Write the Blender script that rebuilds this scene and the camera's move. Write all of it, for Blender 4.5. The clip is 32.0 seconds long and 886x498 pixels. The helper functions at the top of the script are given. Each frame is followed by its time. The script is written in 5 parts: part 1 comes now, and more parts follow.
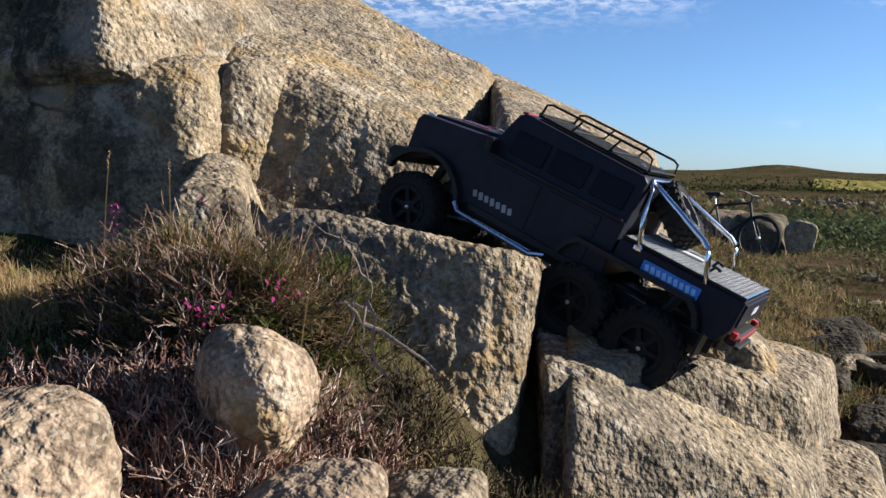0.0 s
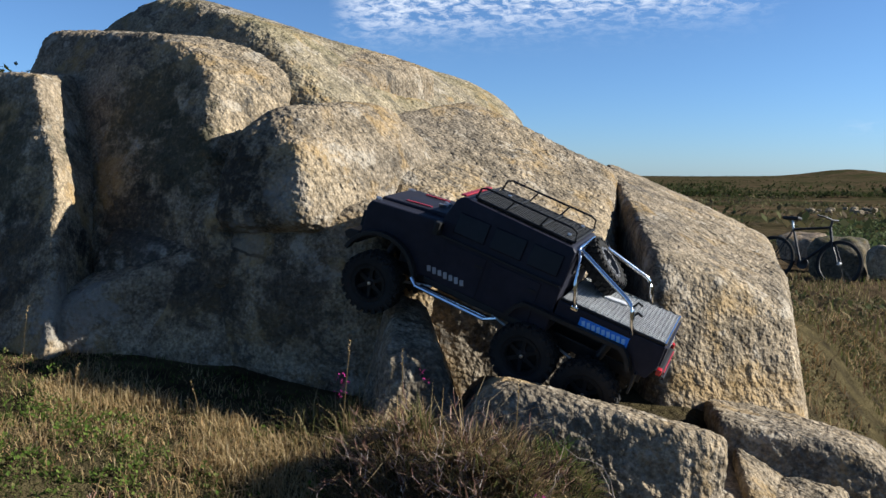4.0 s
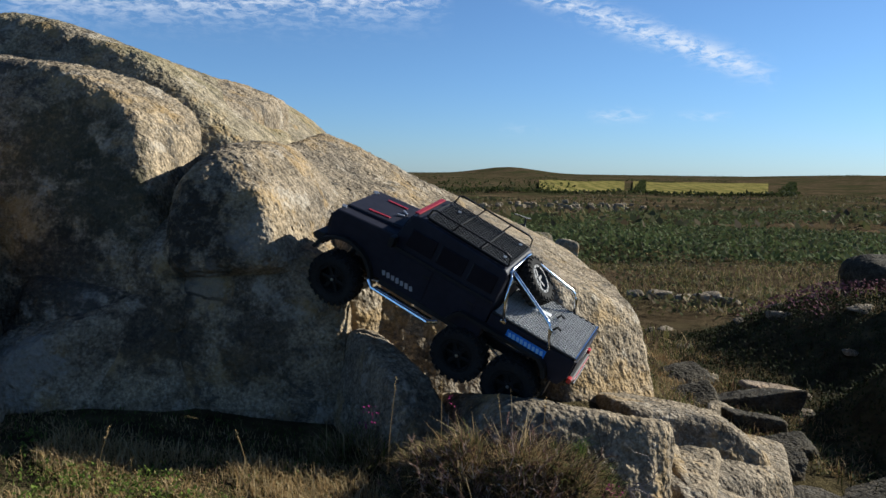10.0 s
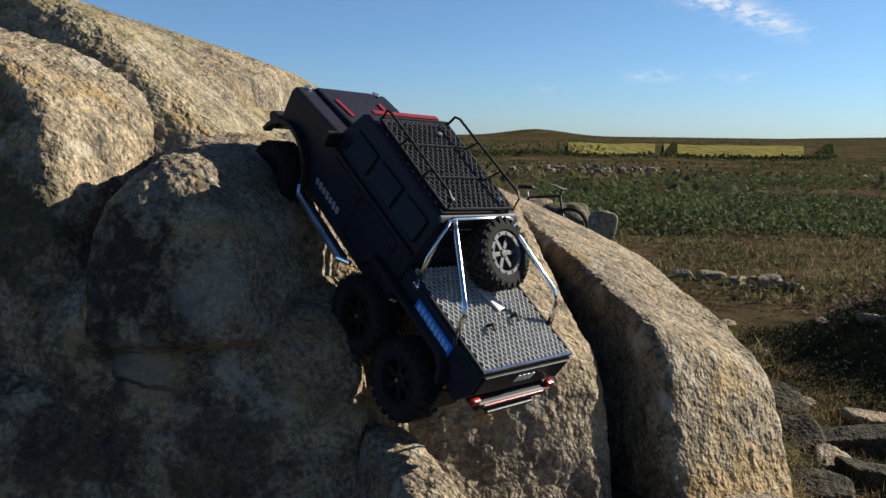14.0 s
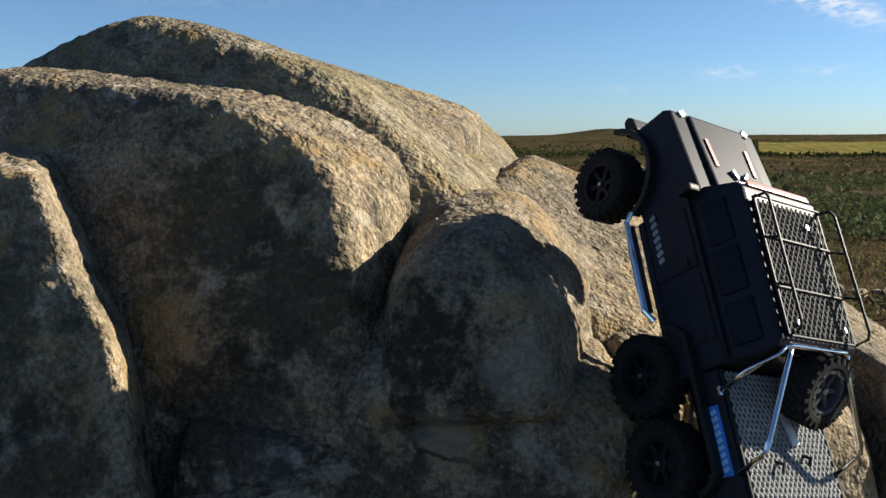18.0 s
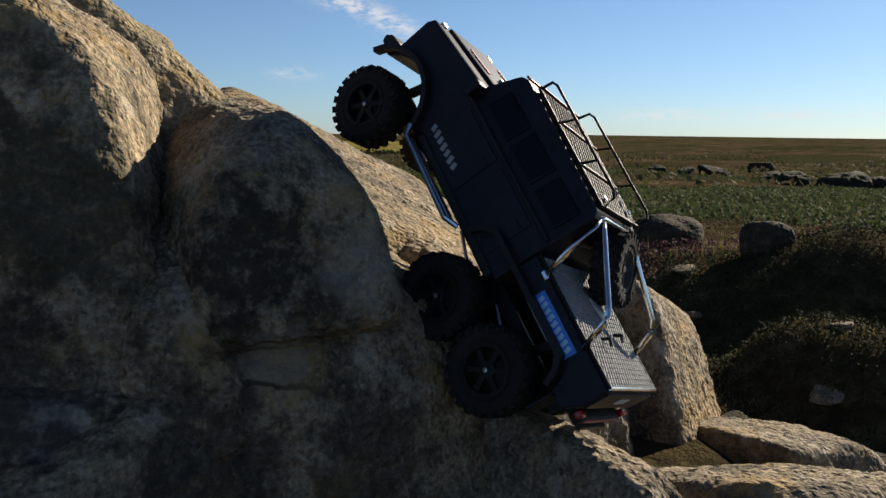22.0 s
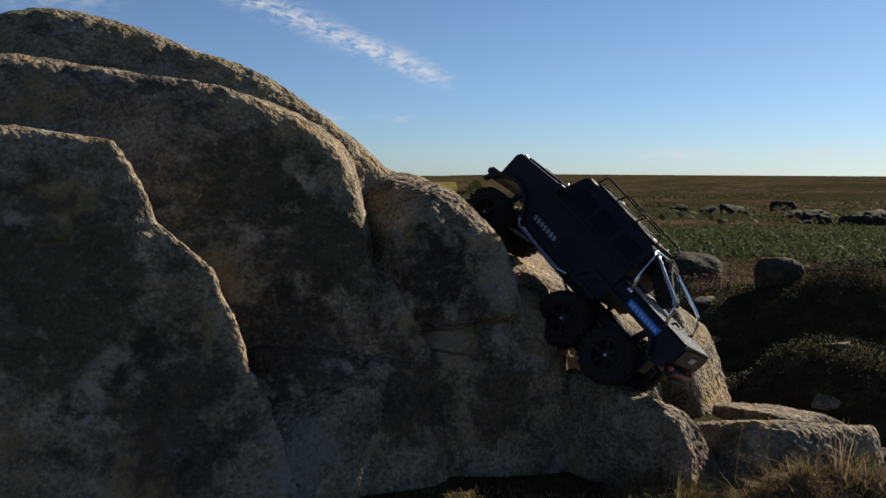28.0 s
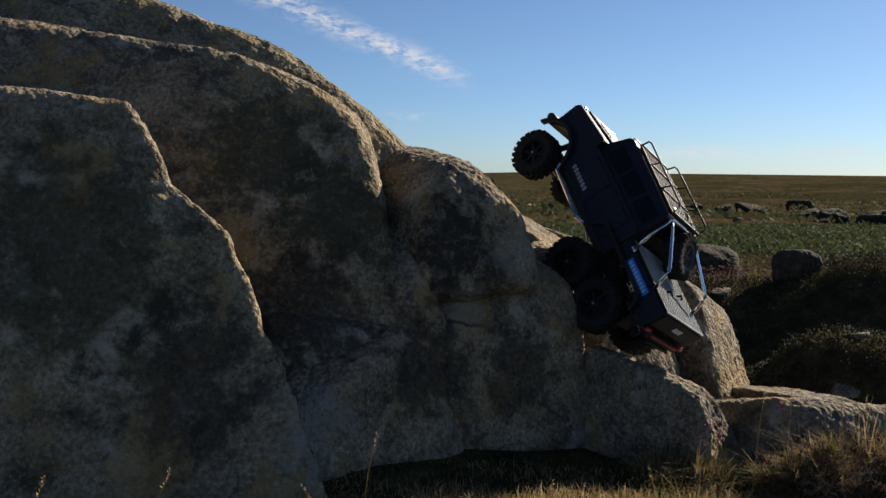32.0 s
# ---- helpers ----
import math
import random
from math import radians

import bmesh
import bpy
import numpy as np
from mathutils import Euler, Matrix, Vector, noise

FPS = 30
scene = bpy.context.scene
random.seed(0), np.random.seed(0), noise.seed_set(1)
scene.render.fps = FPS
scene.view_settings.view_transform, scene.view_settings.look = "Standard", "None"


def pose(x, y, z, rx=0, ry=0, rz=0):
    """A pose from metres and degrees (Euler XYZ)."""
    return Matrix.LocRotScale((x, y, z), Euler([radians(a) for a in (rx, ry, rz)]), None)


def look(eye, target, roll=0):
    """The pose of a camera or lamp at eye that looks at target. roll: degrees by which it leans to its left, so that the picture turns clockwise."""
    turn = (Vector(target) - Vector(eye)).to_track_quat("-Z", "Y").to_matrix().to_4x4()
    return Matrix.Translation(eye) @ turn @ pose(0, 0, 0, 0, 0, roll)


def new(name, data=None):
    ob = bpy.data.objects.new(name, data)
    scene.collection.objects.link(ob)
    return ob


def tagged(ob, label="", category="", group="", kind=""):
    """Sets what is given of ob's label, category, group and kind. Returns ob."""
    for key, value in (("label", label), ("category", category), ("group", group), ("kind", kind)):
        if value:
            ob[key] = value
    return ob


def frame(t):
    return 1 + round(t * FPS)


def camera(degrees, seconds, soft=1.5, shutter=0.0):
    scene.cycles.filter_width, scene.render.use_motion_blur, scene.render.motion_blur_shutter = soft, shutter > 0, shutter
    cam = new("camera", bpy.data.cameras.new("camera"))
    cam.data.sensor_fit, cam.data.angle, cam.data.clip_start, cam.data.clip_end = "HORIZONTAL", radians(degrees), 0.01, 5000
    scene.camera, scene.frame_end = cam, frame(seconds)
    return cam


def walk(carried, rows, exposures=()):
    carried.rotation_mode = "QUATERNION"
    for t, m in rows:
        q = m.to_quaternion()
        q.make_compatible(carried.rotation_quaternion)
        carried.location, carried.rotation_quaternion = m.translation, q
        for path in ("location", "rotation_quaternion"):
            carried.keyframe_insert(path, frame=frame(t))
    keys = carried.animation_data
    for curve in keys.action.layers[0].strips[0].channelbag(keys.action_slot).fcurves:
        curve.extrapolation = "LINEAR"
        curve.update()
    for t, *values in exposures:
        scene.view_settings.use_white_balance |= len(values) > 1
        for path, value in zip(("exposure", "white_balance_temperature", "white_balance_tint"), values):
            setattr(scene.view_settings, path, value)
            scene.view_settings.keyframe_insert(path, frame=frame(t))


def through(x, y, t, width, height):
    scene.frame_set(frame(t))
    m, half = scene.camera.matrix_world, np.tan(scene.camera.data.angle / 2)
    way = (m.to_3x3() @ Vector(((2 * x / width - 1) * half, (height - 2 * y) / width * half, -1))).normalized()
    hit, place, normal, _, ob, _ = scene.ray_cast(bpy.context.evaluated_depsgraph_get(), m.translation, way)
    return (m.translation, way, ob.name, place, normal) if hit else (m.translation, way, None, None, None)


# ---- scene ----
cam = camera(59.7, 32.0)

# seconds, eye (x, y, z), yaw, pitch, roll in degrees
PATH = [
    (0, 0.7123, 0.6345, 0.4830, 19.287, -6.136, 1.091),
    (0.5, 0.6873, 0.6204, 0.5369, 19.842, -5.972, 0.790),
    (1, 0.6701, 0.6117, 0.5479, 21.055, -5.983, 0.655),
    (1.5, 0.6627, 0.6171, 0.5404, 22.641, -6.064, 0.616),
    (2, 0.6509, 0.6291, 0.5584, 23.509, -6.017, 0.511),
    (2.5, 0.6357, 0.6680, 0.5856, 23.910, -5.987, 0.344),
    (3, 0.6108, 0.6535, 0.6528, 24.161, -5.783, 0.065),
    (3.5, 0.5860, 0.5420, 0.7120, 24.235, -5.607, 0.286),
    (5.5, 0.3377, 0.2501, 0.8493, 19.120, -5.653, 0.324),
    (6, 0.2715, 0.2069, 0.8323, 18.006, -5.820, 0.399),
    (6.5, 0.2566, 0.2006, 0.8077, 16.950, -5.882, 0.396),
    (7, 0.1821, 0.1638, 0.7871, 7.717, -5.680, 0.703),
    (7.5, 0.1138, 0.1386, 0.8194, 2.275, -5.653, 0.793),
    (8, 0.0950, 0.1272, 0.8453, 1.722, -5.663, 0.630),
    (8.5, 0.0795, 0.1114, 0.8452, 1.747, -5.695, 0.695),
    (9, 0.0647, 0.1159, 0.8660, 1.923, -5.680, 0.679),
    (9.5, 0.0445, 0.1026, 0.8601, 1.980, -5.679, 0.676),
    (10, 0.0163, 0.0967, 0.8741, 0.714, -5.636, 0.784),
    (10.5, -0.0030, 0.0858, 0.8702, -0.415, -5.661, 0.792),
    (11, -0.0116, 0.0781, 0.8828, -0.778, -5.609, 0.822),
    (11.5, -0.0354, 0.0748, 0.8888, -0.860, -5.599, 0.856),
    (12, -0.0495, 0.0714, 0.8733, -0.871, -5.655, 0.870),
    (12.5, -0.0539, 0.0658, 0.8996, -0.845, -5.571, 0.849),
    (13, -0.0598, 0.2265, 0.9227, -0.395, -6.173, 0.890),
    (13.5, -0.0286, 0.7070, 0.9456, 1.653, -8.260, 0.778),
    (14, -0.0528, 0.7501, 0.9593, 2.695, -8.437, 0.780),
    (14.5, -0.0650, 0.7624, 1.0031, 3.469, -8.526, 0.944),
    (16.5, -0.0914, 0.7516, 1.0445, 6.947, -8.471, 0.399),
    (17, -0.1265, 0.7625, 1.0501, 7.850, -8.471, 0.418),
    (17.5, -0.2484, 0.7212, 1.0571, 8.111, -8.217, 0.181),
    (18, -0.3943, 0.7407, 1.0635, 8.053, -8.346, -0.157),
    (18.5, -0.4830, 0.8226, 1.1233, 4.871, -8.383, -0.402),
    (19, -0.4257, 0.8440, 1.0012, -3.848, -7.969, 0.095),
    (19.5, -0.5281, 0.8689, 0.9011, -18.680, -7.818, 0.665),
    (20, -0.6496, 0.8472, 0.8710, -23.845, -7.836, 0.742),
    (20.5, -0.6931, 0.8624, 0.9066, -24.821, -7.981, 0.834),
    (21, -0.7286, 0.8749, 0.9025, -23.935, -7.987, 0.624),
    (21.5, -0.7515, 0.8497, 0.8785, -23.301, -8.035, 0.703),
    (22, -0.7221, 0.8962, 0.8974, -22.831, -8.347, 0.825),
    (22.5, -0.6140, 1.0924, 0.8910, -21.562, -10.114, 1.001),
    (23, -0.5970, 1.1189, 0.9049, -20.563, -10.378, 1.313),
    (23.5, -0.6870, 0.9783, 0.9718, -20.680, -8.493, 0.776),
    (24, -0.8653, 0.6894, 0.9709, -21.742, -6.923, 0.605),
    (24.5, -0.8814, 0.6894, 0.9756, -20.819, -6.800, 0.666),
    (25, -1.0386, 0.5138, 0.9619, -21.896, -5.779, 0.409),
    (25.5, -1.0944, 0.3882, 0.9543, -22.431, -5.428, 0.272),
    (27.5, -1.1346, 0.3812, 0.9431, -21.393, -5.364, 0.393),
    (28, -1.1342, 0.3763, 0.9479, -21.237, -5.392, 0.423),
    (28.5, -1.1195, 0.3766, 0.9011, -21.072, -5.588, 0.497),
    (29, -1.1048, 0.3808, 0.8821, -21.131, -5.679, 0.624),
    (29.5, -1.1082, 0.3860, 0.8858, -21.049, -5.577, 0.613),
    (30, -1.1118, 0.3856, 0.8966, -21.064, -5.597, 0.719),
    (30.5, -1.1332, 0.3854, 0.9037, -20.795, -5.624, 0.689),
    (31, -1.1243, 0.3804, 0.8975, -20.609, -5.537, 0.528),
    (31.5, -1.1234, 0.3777, 0.8976, -20.457, -5.592, 0.637),
    (32, -1.1352, 0.3910, 0.8899, -20.258, -5.574, 0.703),
]

walk(cam, [(t, pose(x, y, z, 90 + pitch, 0, yaw) @ pose(0, 0, 0, 0, 0, roll)) for t, x, y, z, yaw, pitch, roll in PATH],
     [(0, 1.2, 6150, 14), (3, 1.1, 5900, 11), (6, 0.98, 6000, 11), (9, 0.9, 5950, 9), (14, 0.93, 6400, 10), (17, 1.05, 6650, 9), (19.1, 1.0, 6750, 11), (20, 0.52, 6900, 13), (22, 0.76, 7000, 13), (24, 0.42, 7000, 14), (28, 0.6, 6850, 14), (32, 0.68, 6850, 14)])

# ---------------------------------------------------------------- world and sun
SUN_AZ, SUN_EL = radians(67.5), radians(25.0)      # azimuth clockwise from +y
SUN_DIR = Vector((math.sin(SUN_AZ) * math.cos(SUN_EL), math.cos(SUN_AZ) * math.cos(SUN_EL), math.sin(SUN_EL)))
sun = new("sun", bpy.data.lights.new("sun", "SUN"))
sun.data.energy, sun.data.angle, sun.data.color = 5.0, radians(0.55), (1.0, 0.94, 0.8)
sun.matrix_world = look((0, 0, 0), -SUN_DIR)


def nodes_of(tree):
    """Short hands for wiring: make(kind, settings, inputs) and calc(operation, a, b)."""
    def make(kind, props=None, **ins):
        nd = tree.nodes.new(kind)
        for k, v in (props or {}).items():
            if k == "operation":
                nd.operation = v
            elif k == "blend_type":
                nd.blend_type = v
            elif k == "data_type":
                nd.data_type = v
            elif k == "feature":
                nd.feature = v
            elif k == "bands":
                nd.bands_direction = v
        for k, v in ins.items():
            sock = nd.inputs[k.replace("_", " ")]
            if hasattr(v, "links"):
                tree.links.new(v, sock)
            else:
                sock.default_value = v
        return nd

    def calc(op, a, b=0.0, c=0.0):
        nd = tree.nodes.new("ShaderNodeMath")
        nd.operation = op
        for s, v in zip(nd.inputs, (a, b, c)):
            if hasattr(v, "links"):
                tree.links.new(v, s)
            else:
                s.default_value = v
        return nd.outputs[0]

    def ramp(fac, stops):
        nd = tree.nodes.new("ShaderNodeValToRGB")
        tree.links.new(fac, nd.inputs[0])
        el = nd.color_ramp.elements
        while len(el) < len(stops):
            el.new(0.5)
        for e, (p, c) in zip(el, stops):
            e.position = p
            e.color = (*c, 1) if isinstance(c, tuple) else (c, c, c, 1)
        return nd.outputs[0]

    def mix(fac, a, b, kind="MIX"):
        nd = tree.nodes.new("ShaderNodeMix")
        nd.data_type, nd.blend_type = "RGBA", kind
        for s, v in zip((nd.inputs[0], nd.inputs[6], nd.inputs[7]), (fac, a, b)):
            if hasattr(v, "links"):
                tree.links.new(v, s)
            else:
                s.default_value = (*v, 1) if isinstance(v, tuple) else v
        return nd.outputs[2]

    return make, calc, ramp, mix


def build_sky():
    world = bpy.data.worlds.new("sky")
    scene.world = world
    world.use_nodes = True
    nt = world.node_tree
    nt.nodes.clear()
    make, calc, ramp, mix = nodes_of(nt)
    out = make("ShaderNodeOutputWorld")
    bg = make("ShaderNodeBackground", None, Strength=0.051)
    sky = nt.nodes.new("ShaderNodeTexSky")
    sky.sky_type, sky.sun_disc = "NISHITA", False
    sky.sun_elevation, sky.sun_rotation = SUN_EL, SUN_AZ
    sky.air_density, sky.dust_density, sky.ozone_density, sky.altitude = 1.0, 0.12, 4.0, 30
    # thin high cloud, laid out by compass direction and height in degrees
    co = make("ShaderNodeTexCoord").outputs["Generated"]
    sep = make("ShaderNodeSeparateXYZ", None, Vector=co).outputs
    az = calc("MULTIPLY", calc("ARCTAN2", sep[0], sep[1]), 57.3)
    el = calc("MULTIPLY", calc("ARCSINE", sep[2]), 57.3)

    def band(a0, a1, e0, slope, wide, soft=3.0):
        d = calc("DIVIDE", calc("SUBTRACT", el, calc("ADD", e0, calc("MULTIPLY", calc("SUBTRACT", az, a0), slope))), wide)
        g = calc("POWER", 2.718, calc("MULTIPLY", calc("MULTIPLY", d, d), -1.0))
        left = calc("SMOOTH_MIN", 1.0, calc("MAXIMUM", calc("DIVIDE", calc("SUBTRACT", az, a0), soft), 0.0), 0.3)
        right = calc("SMOOTH_MIN", 1.0, calc("MAXIMUM", calc("DIVIDE", calc("SUBTRACT", a1, az), soft), 0.0), 0.3)
        return calc("MULTIPLY", g, calc("MULTIPLY", left, right))

    mask = band(-32, 0, 11.8, 0.05, 1.9)
    for b in (calc("MULTIPLY", band(2, 22.5, 14.2, -0.37, 0.75), 0.85), calc("MULTIPLY", band(9.4, 14.4, 4.25, 0.0, 0.4, 2.0), 0.5), calc("MULTIPLY", band(15.2, 19.8, 4.15, 0.0, 0.3, 2.0), 0.35), calc("MULTIPLY", band(3, 7, 3.2, 0.0, 0.4, 2.0), 0.2),
              calc("MULTIPLY", band(34, 70, 1.6, 0.01, 0.5), 0.5)):
        mask = calc("MAXIMUM", mask, b)
    flat = make("ShaderNodeCombineXYZ", None, X=calc("MULTIPLY", az, 0.8), Y=calc("MULTIPLY", el, 2.2)).outputs[0]
    puff = make("ShaderNodeTexNoise", None, Vector=flat, Scale=1.0, Detail=8.0, Roughness=0.68, Distortion=0.5).outputs["Fac"]
    broad = make("ShaderNodeTexNoise", None, Vector=flat, Scale=0.22, Detail=2.0).outputs["Fac"]
    body = calc("MULTIPLY", ramp(calc("ADD", puff, calc("MULTIPLY", calc("SUBTRACT", broad, 0.5), 0.35)), [(0.42, 0.0), (0.62, 1.0)]), mask)
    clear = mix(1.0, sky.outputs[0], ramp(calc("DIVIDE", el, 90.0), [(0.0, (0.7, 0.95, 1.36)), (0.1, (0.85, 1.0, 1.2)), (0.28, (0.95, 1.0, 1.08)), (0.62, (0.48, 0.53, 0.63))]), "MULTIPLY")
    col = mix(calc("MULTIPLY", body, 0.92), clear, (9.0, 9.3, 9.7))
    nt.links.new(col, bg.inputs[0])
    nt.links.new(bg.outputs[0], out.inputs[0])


build_sky()


# ---------------------------------------------------------------- materials
def shader(name):
    m = bpy.data.materials.new(name)
    m.use_nodes = True
    return m, m.node_tree, m.node_tree.nodes["Principled BSDF"]


def plain(name, col, rough=0.6, metal=0.0, wear=0.25, scale=60.0, spec=0.5):
    """One colour with fine grain and dust in the gloss."""
    m, nt, b = shader(name)
    make, calc, ramp, mix = nodes_of(nt)
    co = make("ShaderNodeTexCoord").outputs["Object"]
    n1 = make("ShaderNodeTexNoise", None, Vector=co, Scale=scale, Detail=5.0).outputs["Fac"]
    n2 = make("ShaderNodeTexNoise", None, Vector=co, Scale=scale * 0.18, Detail=3.0).outputs["Fac"]
    v = calc("ADD", calc("MULTIPLY", n1, 0.6), calc("MULTIPLY", n2, 0.6))
    lo = tuple(c * (1 - wear) for c in col)
    hi = tuple(min(c * (1 + wear) + 0.006 * wear, 1) for c in col)
    nt.links.new(ramp(v, [(0.35, lo), (0.8, hi)]), b.inputs["Base Color"])
    nt.links.new(calc("ADD", rough - 0.1 * wear, calc("MULTIPLY", v, 0.25 * wear)), b.inputs["Roughness"])
    b.inputs["Metallic"].default_value = metal
    b.inputs["Specular IOR Level"].default_value = spec
    return m


def granite(name, warm=1.0, moss=0.0, light=1.0, marks=()):
    m, nt, b = shader(name)
    make, calc, ramp, mix = nodes_of(nt)
    co = make("ShaderNodeTexCoord").outputs["Object"]

    def nz(scale, detail=5.0, rough=0.55, dist=0.0):
        return make("ShaderNodeTexNoise", None, Vector=co, Scale=scale, Detail=detail, Roughness=rough, Distortion=dist).outputs["Fac"]

    base = ramp(nz(2.2, 6, 0.6, 0.5), [(0.32, (0.128, 0.105, 0.078)), (0.5, (0.19 * warm, 0.15, 0.102)), (0.68, (0.235 * warm, 0.18, 0.112))])
    mott = ramp(nz(16, 6, 0.65), [(0.32, 0.4), (0.5, 0.95), (0.68, 1.4)])
    col = mix(1.0, base, mott, "MULTIPLY")
    fine = ramp(nz(125, 4, 0.65), [(0.34, 0.4), (0.5, 1.0), (0.64, 1.7)])
    col = mix(0.7, col, fine, "MULTIPLY")
    grain = make("ShaderNodeTexVoronoi", None, Vector=co, Scale=230.0).outputs["Color"]
    gs = nt.nodes.new("ShaderNodeSeparateColor")
    nt.links.new(grain, gs.inputs[0])
    col = mix(ramp(gs.outputs[0], [(0.9, 0.0), (0.96, 0.4)]), col, (0.05, 0.046, 0.04))
    col = mix(ramp(gs.outputs[1], [(0.86, 0.0), (0.94, 0.4)]), col, (0.3, 0.26, 0.2))
    dark = ramp(nz(7.5, 9, 0.74, 0.7), [(0.56, 0.0), (0.61, 0.78)])
    col = mix(dark, col, (0.055, 0.05, 0.043))
    pale = calc("MULTIPLY", ramp(nz(11.3, 6, 0.6, 0.3), [(0.58, 0.0), (0.62, 0.9)]), ramp(nz(60, 3, 0.6), [(0.35, 0.2), (0.6, 0.8)]))
    col = mix(pale, col, (0.34, 0.295, 0.23))
    rust = ramp(nz(5.3, 7, 0.68, 0.4), [(0.53, 0.0), (0.63, 0.6)])
    col = mix(rust, col, (0.27, 0.175, 0.07))
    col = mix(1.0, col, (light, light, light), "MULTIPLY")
    if moss:
        nrm = make("ShaderNodeNewGeometry").outputs["Normal"]
        up = make("ShaderNodeSeparateXYZ", None, Vector=nrm).outputs[2]
        col = mix(calc("MULTIPLY", calc("MULTIPLY", ramp(up, [(0.55, 0.0), (0.95, 1.0)]), ramp(nz(5.0), [(0.42, 0.0), (0.58, 1.0)])), moss), col, (0.085, 0.085, 0.03))
    # lasting lichen blotches and scars, each at its own place; dark ones also paint in shade
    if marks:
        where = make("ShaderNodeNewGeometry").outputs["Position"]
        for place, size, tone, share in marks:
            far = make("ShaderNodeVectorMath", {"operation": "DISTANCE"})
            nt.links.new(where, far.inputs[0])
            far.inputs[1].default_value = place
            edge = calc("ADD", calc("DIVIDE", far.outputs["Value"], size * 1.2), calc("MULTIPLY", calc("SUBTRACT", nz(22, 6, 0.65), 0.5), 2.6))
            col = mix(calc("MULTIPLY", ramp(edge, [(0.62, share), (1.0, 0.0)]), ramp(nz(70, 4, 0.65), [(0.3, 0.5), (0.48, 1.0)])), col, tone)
        # one long crack winding level across the shaded face
        w = make("ShaderNodeSeparateXYZ", None, Vector=where).outputs
        drift = calc("ADD", calc("MULTIPLY", nz(9, 4, 0.6), 0.05), calc("MULTIPLY", w[0], -0.19))
        gap = calc("ABSOLUTE", calc("SUBTRACT", w[2], calc("ADD", 0.452, drift)))
        reach = calc("MULTIPLY", calc("LESS_THAN", w[1], 1.95), calc("MULTIPLY", calc("GREATER_THAN", w[0], -0.7), calc("LESS_THAN", w[0], -0.4)))
        crack = calc("MULTIPLY", ramp(calc("DIVIDE", gap, 0.008), [(0.2, 1.0), (0.5, 0.0)]), calc("MULTIPLY", reach, ramp(nz(6, 3), [(0.4, 0.15), (0.6, 1.0)])))
        col = mix(calc("MULTIPLY", crack, 0.75), col, (0.02, 0.018, 0.015))
    nt.links.new(col, b.inputs["Base Color"])
    b.inputs["Roughness"].default_value = 0.92
    b.inputs["Specular IOR Level"].default_value = 0.12
    crumb = make("ShaderNodeTexVoronoi", None, Vector=co, Scale=95.0).outputs["Distance"]
    h = calc("ADD", calc("ADD", calc("MULTIPLY", nz(42, 3, 0.55), 1.5), calc("MULTIPLY", nz(115, 2, 0.5), 0.55)), calc("MULTIPLY", crumb, -0.35))
    bump = make("ShaderNodeBump", None, Strength=1.0, Distance=0.0095, Height=h)
    nt.links.new(bump.outputs[0], b.inputs["Normal"])
    return m


def leafy(name, cols, rough=0.85, through=0.4):
    """Blades, twigs and leaves: each its own shade out of cols."""
    m, nt, b = shader(name)
    make, calc, ramp, mix = nodes_of(nt)
    rnd = make("ShaderNodeNewGeometry").outputs["Random Per Island"]
    k = len(cols)
    tone = ramp(rnd, [((i + 0.5) / k, c) for i, c in enumerate(cols)])
    nt.links.new(tone, b.inputs["Base Color"])
    b.inputs["Roughness"].default_value = rough
    b.inputs["Specular IOR Level"].default_value = 0.06
    if through:
        glow = make("ShaderNodeBsdfTranslucent", None, Color=tone)
        both = make("ShaderNodeMixShader", None, Fac=through)
        nt.links.new(b.outputs[0], both.inputs[1])
        nt.links.new(glow.outputs[0], both.inputs[2])
        nt.links.new(both.outputs[0], nt.nodes["Material Output"].inputs["Surface"])
    return m


